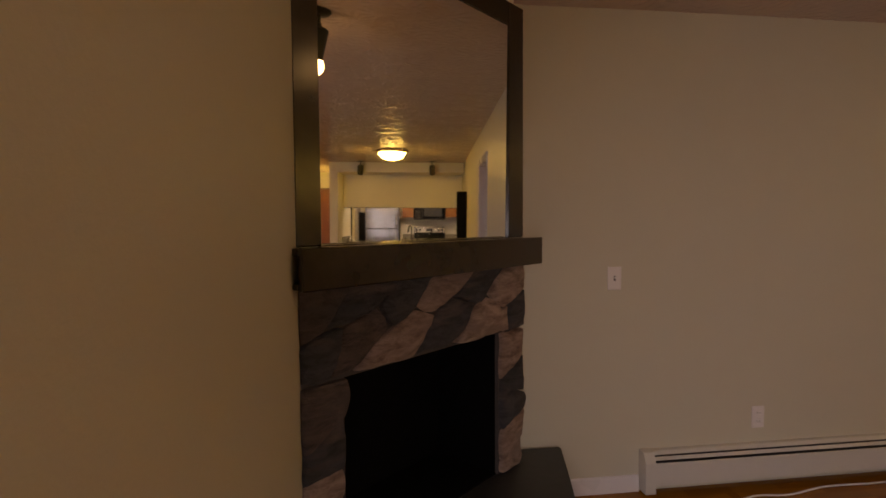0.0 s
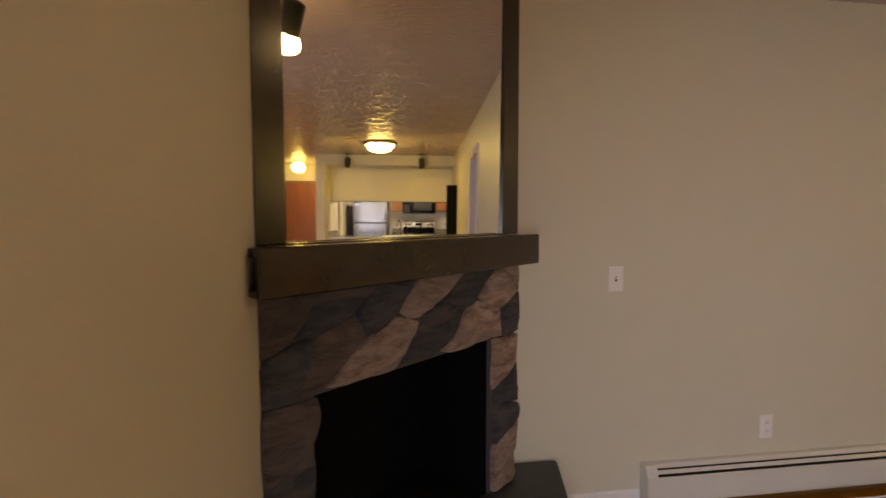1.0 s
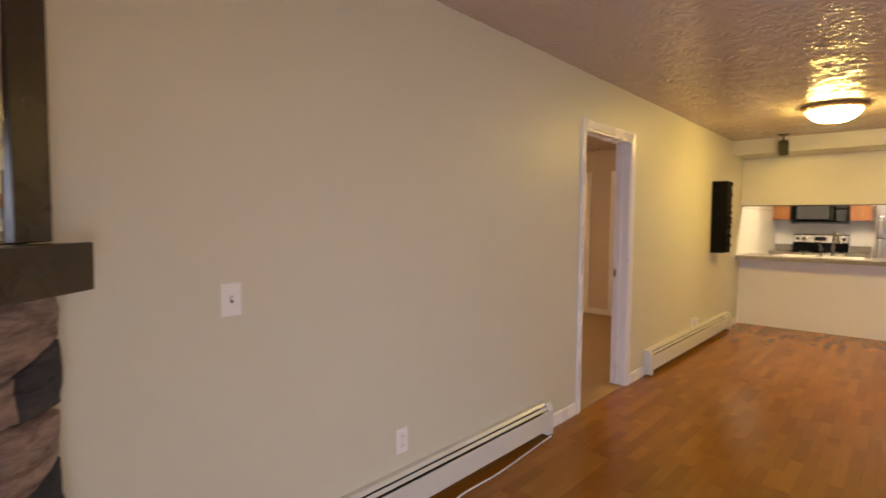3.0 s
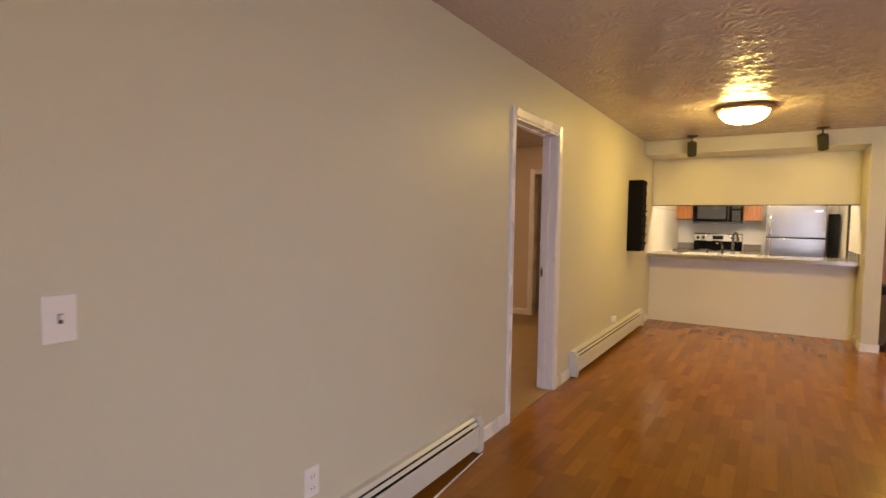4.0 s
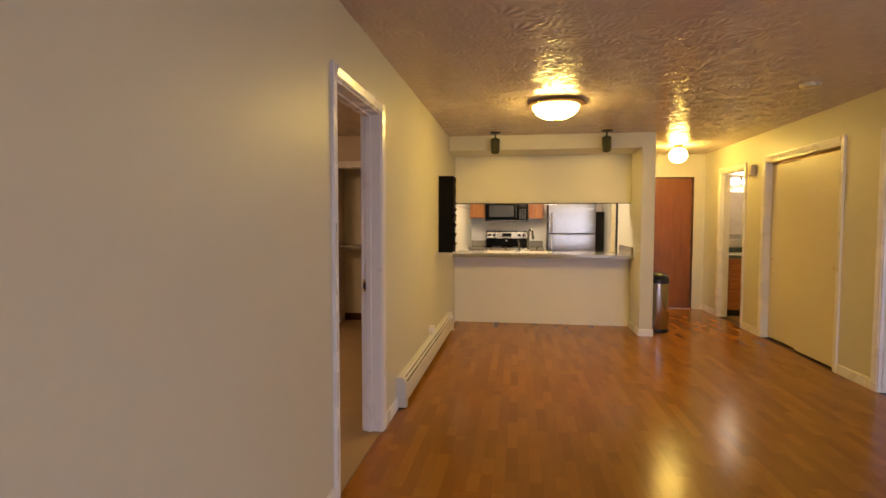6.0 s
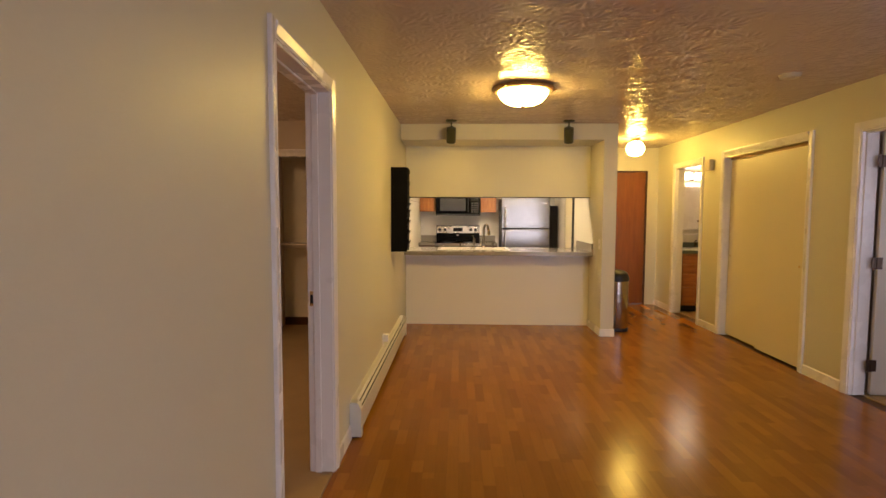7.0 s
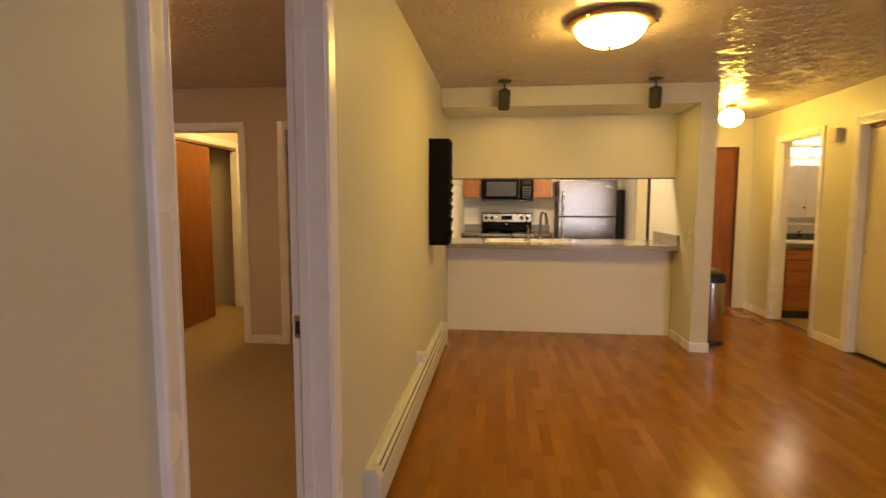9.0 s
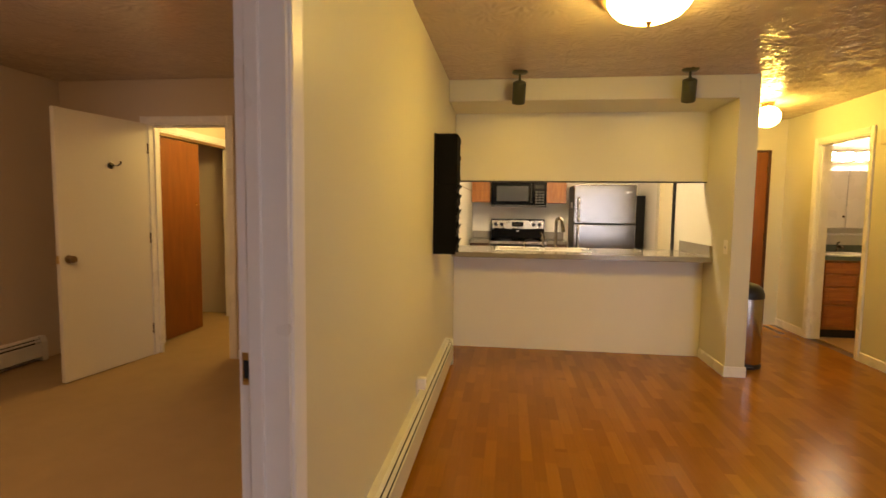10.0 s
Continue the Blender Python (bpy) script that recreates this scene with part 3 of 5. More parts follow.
# entry door
ed = thing("entry_door", (0, 0, 0), "reddish-brown veneered entry door, closed", "door")
part("leaf", box((10.03, -0.912, 0.01), (10.07, -0.040, 2.04), 0.002), MAHOG, ed)
knob(ed, (10.03, -0.105, 0.95), -1, BRASS, "x")
part("deadbolt", lathe([(0.026, 0), (0.026, 0.010), (0.018, 0.016), (0, 0.017)], (10.03, -0.105, 1.12), Euler((0, radians(-90), 0)).to_matrix().to_4x4(), 18), BRASS, ed, smooth=True)
for z in (0.25, 1.05, 1.82):
    part("hinge", lathe([(0.007, -0.05), (0.007, 0.05)], (10.026, -0.912, z), None, 8), HINGE, ed)

# side room door, open into the side room, with three dark hinges
sd = slab_door("side_room_door", pose(6.00, -1.235, 0, 0, 0, -96), 0.79, 2.02, 0.035, DOOR_WHITE, "white flush door open into the side room")
knob(sd, (0.73, -0.0175, 0.93), -1, BRONZE)
for z in (0.24, 1.03, 1.80):
    h = part("hinge", lathe([(0.008, -0.045), (0.008, 0.045)], (-0.012, -0.024, z), None, 10), HINGE, sd, "dark aged hinge", True)
    part("hinge_leaf", boxes(((-0.012, -0.0195, z - 0.045), (0.030, -0.0175, z + 0.045)), ((-0.045, -0.026, z - 0.045), (-0.012, -0.0235, z + 0.045))), HINGE, h)

# coat closet bypass doors
for i, (x0, x1, y0) in enumerate(((7.26, 8.008, SY - 0.085), (6.622, 7.335, SY - 0.040))):
    cd = thing("closet_sliding_door", (0, 0, 0), "cream painted flush bypass closet door", "closet door", "coat closet doors")
    part("leaf", box((x0, y0 - 0.016, 0.018), (x1, y0 + 0.016, 2.005), 0.002), DOOR_CREAM, cd)
    part("finger_pull", lathe([(0.011, 0), (0.011, 0.004), (0.006, 0.002), (0, 0.002)], (x1 - 0.05 if i == 0 else x0 + 0.07, y0 + 0.016, 0.93), Euler((radians(-90), 0, 0)).to_matrix().to_4x4(), 14), BRASS, cd)
tr = thing("closet_track", (0, 0, 0), "dark metal track over the closet doors", "door track")
part("rail", boxes(((6.62, SY - 0.112, 2.02), (8.01, SY - 0.108, 2.04)), ((6.62, SY - 0.064, 2.015), (8.01, SY - 0.061, 2.04)), ((6.62, SY - 0.112, 2.037), (8.01, SY - 0.012, 2.041))), BRONZE, tr)

# inner hall sliding door
hs = thing("hall_sliding_door", (0, 0, 0), "brown veneered sliding closet door, half open", "closet door")
part("leaf", box((8.045, 5.395, 0.015), (8.68, 5.425, 1.98), 0.002), MAHOG, hs)
part("finger_pull", lathe([(0.014, 0), (0.014, 0.004), (0, 0.004)], (8.62, 5.395, 1.35), Euler((radians(90), 0, 0)).to_matrix().to_4x4(), 14), BRASS, hs)
htk = thing("hall_closet_track", (0, 0, 0), "dark metal track over the hall closet", "door track")
part("rail", boxes(((8.04, 5.385, 1.995), (9.26, 5.44, 2.02))), BRONZE, htk)

# patio door in the west wall
pd = thing("window_1", (0, 0, 0), "white framed glass patio door letting daylight in", "window", kind="structure")
for lo, hi in (((-0.19, -0.98, 0.02), (-0.11, -0.93, 2.03)), ((-0.19, -0.03, 0.02), (-0.11, 0.02, 2.03)), ((-0.19, -0.93, 1.98), (-0.11, -0.03, 2.03)), ((-0.19, -0.93, 0.02), (-0.11, -0.03, 0.08))):
    part("window_frame", box(lo, hi, 0.003), TRIM, pd)
pane = part("pane", box((-0.185, -0.93, 0.08), (-0.180, -0.03, 1.98)), GLASS, pd)
pane.visible_shadow = False
bw = thing("window_2", (0, 0, 0), "white framed bedroom window", "window", kind="structure")
for lo, hi in (((4.6, BY + 0.03, 0.95), (4.65, BY + 0.09, 2.0)), ((5.95, BY + 0.03, 0.95), (6.0, BY + 0.09, 2.0)), ((4.65, BY + 0.03, 1.95), (5.95, BY + 0.09, 2.0)), ((4.65, BY + 0.03, 0.95), (5.95, BY + 0.09, 1.0)), ((5.28, BY + 0.03, 1.0), (5.32, BY + 0.09, 1.95))):
    part("window_frame", box(lo, hi, 0.003), TRIM, bw)
for a, b in ((4.65, 5.28), (5.32, 5.95)):
    pane = part("pane", box((a, BY + 0.058, 1.0), (b, BY + 0.062, 1.95)), GLASS, bw)
    pane.visible_shadow = False

sw = thing("window_3", (0, 0, 0), "white framed side room window", "window", kind="structure")
for lo, hi in (((3.23, -3.2, 0.9), (3.29, -3.15, 1.95)), ((3.23, -2.05, 0.9), (3.29, -2.0, 1.95)), ((3.23, -3.15, 1.9), (3.29, -2.05, 1.95)), ((3.23, -3.15, 0.9), (3.29, -2.05, 0.95))):
    part("window_frame", box(lo, hi, 0.003), TRIM, sw)
pane = part("pane", box((3.258, -3.15, 0.95), (3.262, -2.05, 1.9)), GLASS, sw)
pane.visible_shadow = False


# ---- corner fireplace, across the north-west corner ----
FO = Matrix.Translation((-0.8665, 0.9692, 0)) @ Matrix(((0.7455, 0.6665, 0, 0), (0.6665, -0.7455, 0, 0), (0, 0, 1, 0), (0, 0, 0, 1)))  # u along the face, w out of it, z up


def fp(bm):
    bmesh.ops.transform(bm, matrix=FO, verts=bm.verts)
    bmesh.ops.reverse_faces(bm, faces=bm.faces)
    return bm


UL, UR = 1.060, 2.225           # the face's left and right ends
FL, FR, FT, FB = 1.224, 2.060, 0.898, 0.27   # firebox opening
chase = structure("wall_chimney", fp(boxes(((UL + 0.12, -0.12, 1.20), (UR, -0.04, CH - 0.003)), ((UR - 0.08, -0.30, 0), (UR, -0.12, CH - 0.003)), ((UR - 0.06, -0.12, 0), (UR, -0.05, 1.2)))), WALL, "cream painted chimney wall across the corner", "wall")

fire = thing("fireplace", (0.2, 2.0, 0), "corner fireplace of pink and grey rubble stone", "fireplace")


def fpart(name, bm, mat, label="", smooth=False, parent=None):
    bm = fp(bm)
    base = parent or fire
    off = fire.matrix_basis.inverted()
    bmesh.ops.transform(bm, matrix=off, verts=bm.verts)
    return part(name, bm, mat, base, label, smooth)


# stone backing with the opening, and the sooty firebox
fpart("backing", boxes(((UL, -0.10, FB), (FL, -0.013, 1.196)), ((FR, -0.10, FB), (UR - 0.065, -0.013, 1.196)), ((FL, -0.10, FT), (FR, -0.013, 1.196))), MORTAR)
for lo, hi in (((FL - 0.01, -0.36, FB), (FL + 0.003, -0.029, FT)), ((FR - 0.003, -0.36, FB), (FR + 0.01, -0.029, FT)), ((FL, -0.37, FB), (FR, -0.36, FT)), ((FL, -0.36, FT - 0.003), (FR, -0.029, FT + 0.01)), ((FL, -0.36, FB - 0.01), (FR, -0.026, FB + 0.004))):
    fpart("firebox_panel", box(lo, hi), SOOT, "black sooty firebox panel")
rnd = random.Random(5)


def clip_poly(poly, px, py, nx, ny):
    out = []
    for i in range(len(poly)):
        a, b = poly[i], poly[(i + 1) % len(poly)]
        da, db = (a[0] - px) * nx + (a[1] - py) * ny, (b[0] - px) * nx + (b[1] - py) * ny
        if da <= 0:
            out.append(a)
        if da * db < 0:
            t = da / (da - db)
            out.append((a[0] + t * (b[0] - a[0]), a[1] + t * (b[1] - a[1])))
    return out


def rubble(u0, u1, z0, z1, seeds, slant=0.8, flat=2.0, gap=0.0005):
    """Split stones that fill a field: cells stretched up to the right, with wavering, worn edges and an uneven face."""
    for i, (su, sz, mat) in enumerate(seeds):
        poly = [(u0, z0), (u1, z0), (u1, z1), (u0, z1)]
        for j, (tu, tz, _) in enumerate(seeds):
            if i == j or len(poly) < 3:
                continue
            du, dz = tu - su, tz - sz
            wx, wz = 0.8 * du - slant * dz, flat * dz - slant * du
            n = math.hypot(wx, wz) or 1
            poly = clip_poly(poly, (su + tu) / 2 - wx / n * gap, (sz + tz) / 2 - wz / n * gap, wx / n, wz / n)
        if len(poly) < 3:
            continue
        cu, cz = sum(p[0] for p in poly) / len(poly), sum(p[1] for p in poly) / len(poly)
        fine = []
        for k in range(len(poly)):
            a, b = poly[k], poly[(k + 1) % len(poly)]
            length = math.dist(a, b)
            n = max(1, int(length / 0.022))
            for q in range(n):
                f = q / n
                u, z = a[0] + f * (b[0] - a[0]), a[1] + f * (b[1] - a[1])
                w = noise.noise_vector(Vector((u * 9, z * 9, 0.3))) * 0.016 + noise.noise_vector(Vector((u * 34, z * 34, 2.3))) * 0.005
                u, z = u + w.x, z + w.z
                r = min(0.009, length * 0.12) * (1 if q == 0 else 0.35 if q in (1, n - 1) else 0)
                d = math.hypot(cu - u, cz - z) or 1
                u, z = u + (cu - u) / d * r, z + (cz - z) / d * r
                fine.append((min(max(u, u0), u1 + 0.012), min(max(z, z0), z1)))
        bm = bmesh.new()
        lift = rnd.uniform(0.002, 0.014)
        tip, lean = rnd.uniform(-0.06, 0.06), rnd.uniform(-0.05, 0.05)
        rings = []
        for shrink, w in ((0.0, -0.030), (0.0, lift - 0.014), (0.02, lift - 0.004), (0.08, lift), (0.30, lift + 0.004), (0.55, lift + 0.006), (0.8, lift + 0.006)):
            ring = []
            for u, z in fine:
                uu, zz = u + (cu - u) * shrink, z + (cz - z) * shrink
                face = (uu - cu) * tip + (zz - cz) * lean + 0.007 * noise.noise(Vector((uu * 13, zz * 13, i))) + 0.003 * noise.noise(Vector((uu * 45, zz * 45, i)))
                ring.append(bm.verts.new((uu, w + (face if shrink else 0.4 * face), zz)))
            rings.append(ring)
        top = bm.verts.new((cu, lift + 0.006, cz))
        for a, b in zip(rings, rings[1:]):
            for k in range(len(a)):
                bm.faces.new((a[k], a[(k + 1) % len(a)], b[(k + 1) % len(a)], b[k]))
        for k in range(len(fine)):
            bm.faces.new((rings[-1][k], rings[-1][(k + 1) % len(fine)], top))
        fpart("stone", bm, mat, smooth=True)


P, G, D = STONE_PINK, STONE_GREY, STONE_DUSK
rubble(UL, UR + 0.010, FT + 0.004, 1.196, [(1.12, 1.12, D), (1.13, 0.97, G), (1.26, 1.01, D), (1.30, 1.15, G), (1.46, 0.97, P), (1.50, 1.13, G), (1.70, 1.155, P), (1.74, 1.00, G), (1.90, 1.12, G), (1.94, 0.99, P), (2.10, 1.09, P), (2.19, 0.97, G), (2.06, 0.915, P)])
rubble(UL, FL - 0.002, FB, FT, [(1.12, 0.81, D), (1.17, 0.68, G), (1.12, 0.55, P), (1.18, 0.43, G), (1.11, 0.33, P)], 0.35, 1.2)
rubble(FR + 0.002, UR + 0.016, FB, FT, [(2.13, 0.80, P), (2.18, 0.665, G), (2.12, 0.56, G), (2.15, 0.42, P), (2.17, 0.31, P)], 0.35, 1.2)

# raised hearth: dark slab on a stone base, reaching along the north wall
hearth_poly = [(-0.075, 1.36), (0.08, 1.06), (0.62, 1.44), (0.86, 1.85), (0.985, 2.36), (1.04, 2.60), (0.70, 2.60)]


def inset(poly, k):
    cx, cy = sum(p[0] for p in poly) / len(poly), sum(p[1] for p in poly) / len(poly)
    return [(cx + (x - cx) * k, cy + (y - cy) * k) for x, y in poly]


inv = Matrix.Translation((-0.2, -2.0, 0))
slab = prism(inset(hearth_poly, 0.99), 0.215, 0.268, inv)
bmesh.ops.bevel(slab, geom=slab.edges[:], offset=0.008, segments=2, affect="EDGES")
part("hearth_slab", slab, HEARTH, fire, "dark slate hearth slab")
part("hearth_base", prism(inset(hearth_poly, 0.955), 0.0, 0.217, inv), MORTAR, fire)
hp = inset(hearth_poly, 0.955)
for k in (1, 2, 3, 4):
    a, b = Vector((*hp[k], 0)), Vector((*hp[k + 1], 0))
    n = max(1, round((b - a).length / 0.22))
    d = (b - a) / n
    out = Vector((d.y, -d.x, 0)).normalized()
    for q in range(n):
        p0, p1 = a + d * q + d * 0.03, a + d * (q + 1) - d * 0.03
        bm = bmesh.new()
        vs = []
        for w, s in ((-0.01, 0.0), (0.014, 0.0), (0.026, 0.022)):
            c = (p0 + p1) / 2
            vs.append([bm.verts.new(inv @ (e + out * (w + rnd.uniform(-0.003, 0.003)) + (c - e).normalized() * s + Vector((0, 0, z)))) for e, z in ((p0, 0.006 + s), (p1, 0.006 + s), (p1, 0.205 - s), (p0, 0.205 - s))])
        for r0, r1 in zip(vs, vs[1:]):
            for i in range(4):
                bm.faces.new((r0[i], r0[(i + 1) % 4], r1[(i + 1) % 4], r1[i]))
        bm.faces.new(vs[-1])
        part("stone", bm, STONE_PINK if (q + k) % 2 else STONE_GREY, fire)

# mantel: a hollow dark timber box with a two-board top
mantel = thing("mantel_shelf", (0, 0, 0), "dark brown painted timber mantel over the fireplace", "mantel")
ML, MR = 1.0, 2.222
part("front_board", fp(box((ML, 0.090, 1.195), (MR, 0.112, 1.310), 0.003)), MANTEL, mantel)
part("end_board", fp(box((MR - 0.022, -0.03, 1.195), (MR - 0.0005, 0.090, 1.304), 0.002)), MANTEL, mantel)
part("top_board", fp(box((ML, 0.032, 1.288), (MR - 0.022, 0.089, 1.3085), 0.002)), MANTEL, mantel)
part("top_board", fp(box((ML + 0.06, -0.03, 1.288), (MR - 0.022, 0.029, 1.3055), 0.002)), MANTEL, mantel)
part("bottom_board", fp(box((ML, -0.008, 1.198), (MR - 0.022, 0.090, 1.214), 0.002)), MANTEL, mantel)

# mirror over the mantel, in a dark timber frame
mirror = thing("wall_mirror", (0, 0, 0), "tall mirror in a dark timber frame above the mantel", "mirror")
MT = 2.312
MIRROR_LEAN = -0.42
for lo, hi in (((UL - 0.012, -0.035, 1.309), (1.135, 0.012, MT)), ((2.112, -0.035, 1.309), (UR, 0.012, MT)), ((1.135, -0.035, MT - 0.10), (2.112, 0.012, MT))):
    part("frame_rail", fp(box(lo, hi, 0.003)), MANTEL, mirror)
glass = box((1.128, -0.030, 1.3065), (2.118, 0.0, MT - 0.09))
bmesh.ops.transform(glass, matrix=Matrix.Translation((0, 0, 1.31)) @ Euler((radians(MIRROR_LEAN), 0, 0)).to_matrix().to_4x4() @ Matrix.Translation((0, 0, -1.31)), verts=glass.verts)
part("mirror_glass", fp(glass), MIRROR, mirror, "clear mirror glass")


# ---- fittings of the living room ----
def plate(name, x, z, y, out, label, kindname, outlet):
    p = thing(name, (x, y, z), label, kindname)
    s = out
    part("cover", box((-0.036, min(0, s * 0.006), -0.058), (0.036, max(0, s * 0.006), 0.058), 0.0025), PLASTIC, p)
    if outlet:
        for dz in (-0.022, 0.022):
            f = part("socket", box((-0.017, min(s * 0.006, s * 0.009), dz - 0.015), (0.017, max(s * 0.006, s * 0.009), dz + 0.015), 0.003), PLASTIC, p)
            part("slot", boxes(((-0.008, min(s * 0.0088, s * 0.0096), dz - 0.006), (-0.006, max(s * 0.0088, s * 0.0096), dz + 0.005)), ((0.006, min(s * 0.0088, s * 0.0096), dz - 0.006), (0.008, max(s * 0.0088, s * 0.0096), dz + 0.005))), BLACK, f)
    else:
        part("slot", box((-0.005, min(s * 0.006, s * 0.0075), -0.012), (0.005, max(s * 0.006, s * 0.0075), 0.012)), DARK_SIDE, p)
        part("toggle", box((-0.004, min(s * 0.007, s * 0.018), -0.001), (0.004, max(s * 0.007, s * 0.018), 0.010), 0.001), PLASTIC, p)
    return p


plate("light_switch", 1.318, 1.094, NY, -1, "white toggle switch plate on the cream wall", "light switch", False)
plate("wall_outlet", 2.12, 0.347, NY, -1, "white duplex outlet on the cream wall", "outlet", True)
plate("wall_outlet", 6.45, 0.275, NY, -1, "white duplex outlet above the baseboard heater", "outlet", True)
pa = thing("plug_adapter", (6.45, NY - 0.0095, 0.30), "small white plug-in adapter in the outlet", "adapter")
part("case", box((-0.025, -0.045, -0.03), (0.025, 0.0, 0.035), 0.006, 2), PLASTIC, pa)
part("light_sensor", lathe([(0.008, 0), (0.008, 0.003), (0, 0.004)], (0, -0.045, 0.015), Euler((radians(90), 0, 0)).to_matrix().to_4x4(), 12), GREYBOX, pa)
plate("light_switch", 7.965, 1.05, 0.326, 1, "white switch plate on the wall end", "light switch", False)


def baseboard_heater(x0, x1, y, out, label, z0=0.0, h=0.215, d=0.068):
    """Hydronic baseboard heater: back plate, sloped hood, damper slot, front cover and two end caps."""
    hh = thing("baseboard_heater", (x0, y, z0), label, "heater", "baseboard heaters")
    L = x1 - x0

    def strip(profile, a, b):
        bm = prism(profile, a, b)
        for v in bm.verts:
            p, q, r = v.co
            v.co = (r, out * p, q)
        return bm

    part("back_plate", strip([(0.0, 0.02), (0.004, 0.02), (0.004, h - 0.004), (0.0, h - 0.004)], 0.03, L - 0.03), FIN, hh)
    part("hood", strip([(0.0, h - 0.012), (0.0, h), (0.030, h), (0.044, h - 0.012), (0.044, h - 0.016), (0.029, h - 0.004), (0.004, h - 0.004)], 0.03, L - 0.03), HEATER, hh)
    part("damper", strip([(0.046, h - 0.025), (0.059, h - 0.038), (0.061, h - 0.036), (0.048, h - 0.023)], 0.04, L - 0.04), HEATER, hh)
    part("front_cover", strip([(d - 0.006, h - 0.050), (d, h - 0.054), (d, 0.050), (d - 0.010, 0.044), (d - 0.010, 0.046), (d - 0.0035, 0.052), (d - 0.0035, h - 0.056)], 0.03, L - 0.03), HEATER, hh)
    part("heating_element", strip([(0.006, 0.05), (d - 0.012, 0.05), (d - 0.016, h - 0.07), (0.006, h - 0.07)], 0.05, L - 0.05), FIN, hh, "dark finned heating element")
    for a, b in ((0.0, 0.055), (L - 0.055, L)):
        part("end_cap", strip([(0.0, 0.012), (d + 0.003, 0.012), (d + 0.003, h - 0.046), (0.048, h + 0.001), (0.0, h + 0.002)], a, b), HEATER, hh)
        part("foot", strip([(0.006, -z0), (0.040, -z0), (0.040, 0.014), (0.006, 0.014)], a + 0.012, b - 0.012), FIN, hh)
    return hh


baseboard_heater(1.46, 3.385, NY, -1, "off-white enamelled baseboard heater below the outlet")
baseboard_heater(5.08, 7.82, NY, -1, "off-white enamelled baseboard heater along the dining wall", h=0.228)
baseboard_heater(4.0, 7.36, BY, -1, "dim baseboard heater in the bedroom")

cb = thing("loose_cable", (0, 0, 0), "thin white cable lying along the heater", "cable")
pts = [(3.34, NY - 0.085, 0.012), (3.05, NY - 0.10, 0.008), (2.72, NY - 0.12, 0.007), (2.42, NY - 0.115, 0.007), (2.18, NY - 0.16, 0.007), (2.02, NY - 0.145, 0.007), (1.9, NY - 0.17, 0.007), (1.72, NY - 0.20, 0.007), (1.66, NY - 0.17, 0.012)]
part("cord", tube(pts, 0.0045), CABLE, cb, smooth=True)
part("plug", lathe([(0.006, -0.012), (0.008, 0.0), (0.007, 0.018), (0, 0.02)], (1.645, NY - 0.165, 0.0095), Euler((0, radians(-90), 0)).to_matrix().to_4x4(), 12), BRASS, cb, smooth=True)


# ---- ceiling fittings ----
def bowl_lamp(at, lit, label):
    """A flush lamp: turned metal rim, opal bowl, finial and three thumb screws."""
    cl = thing("ceiling_lamp", at, label, "ceiling lamp")
    part("rim", lathe([(0.10, 0.0), (0.215, 0.0), (0.243, -0.014), (0.246, -0.030), (0.232, -0.040), (0.205, -0.046), (0.190, -0.040)], seg=48), RIM, cl, "antique bronze rim", True)
    part("glass_bowl", lathe([(0.200, -0.044), (0.196, -0.062), (0.180, -0.090), (0.150, -0.118), (0.105, -0.138), (0.055, -0.149), (0, -0.152)], seg=48), lit, cl, "lit opal glass bowl", True)
    part("finial", lathe([(0.012, -0.150), (0.020, -0.156), (0.012, -0.163), (0.009, -0.170), (0.005, -0.177), (0, -0.178)], seg=16), BRASS, cl, smooth=True)
    for a in (20, 140, 260):
        part("screw", lathe([(0.008, 0), (0.009, 0.010), (0.005, 0.016), (0, 0.017)], (0.245 * math.cos(radians(a)), 0.245 * math.sin(radians(a)), -0.034), Euler((0, radians(90), radians(a))).to_matrix().to_4x4(), 10), BRASS, cl, smooth=True)
    return cl


bowl_lamp((6.20, 1.44, CH), GLASS_LIT, "flush ceiling lamp with bronze rim and lit opal bowl")
bowl_lamp((5.30, 4.25, CH), BEDROOM_LIT, "flush bedroom ceiling lamp with a lit opal bowl")

gb = thing("globe_lamp", (8.98, -0.39, CH), "lit white globe lamp on the hall ceiling", "ceiling lamp")
part("holder", lathe([(0.055, 0.0), (0.060, -0.012), (0.052, -0.040), (0.050, -0.055)], seg=28), BRASS, gb, smooth=True)
part("globe", lathe([(0.048, -0.048), (0.088, -0.072), (0.112, -0.112), (0.117, -0.150), (0.105, -0.192), (0.075, -0.224), (0.035, -0.240), (0, -0.243)], seg=36), GLOBE_LIT, gb, "lit opal globe", True)


hg = thing("hall_globe_lamp", (8.55, 4.62, CH), "lit globe lamp in the inner hall", "ceiling lamp")
part("holder", lathe([(0.055, 0.0), (0.060, -0.012), (0.052, -0.040), (0.050, -0.055)], seg=28), BRASS, hg, smooth=True)
part("globe", lathe([(0.048, -0.048), (0.088, -0.072), (0.112, -0.112), (0.117, -0.150), (0.105, -0.192), (0.075, -0.224), (0.035, -0.240), (0, -0.243)], seg=36), HALL_LIT, hg, "lit opal globe", True)


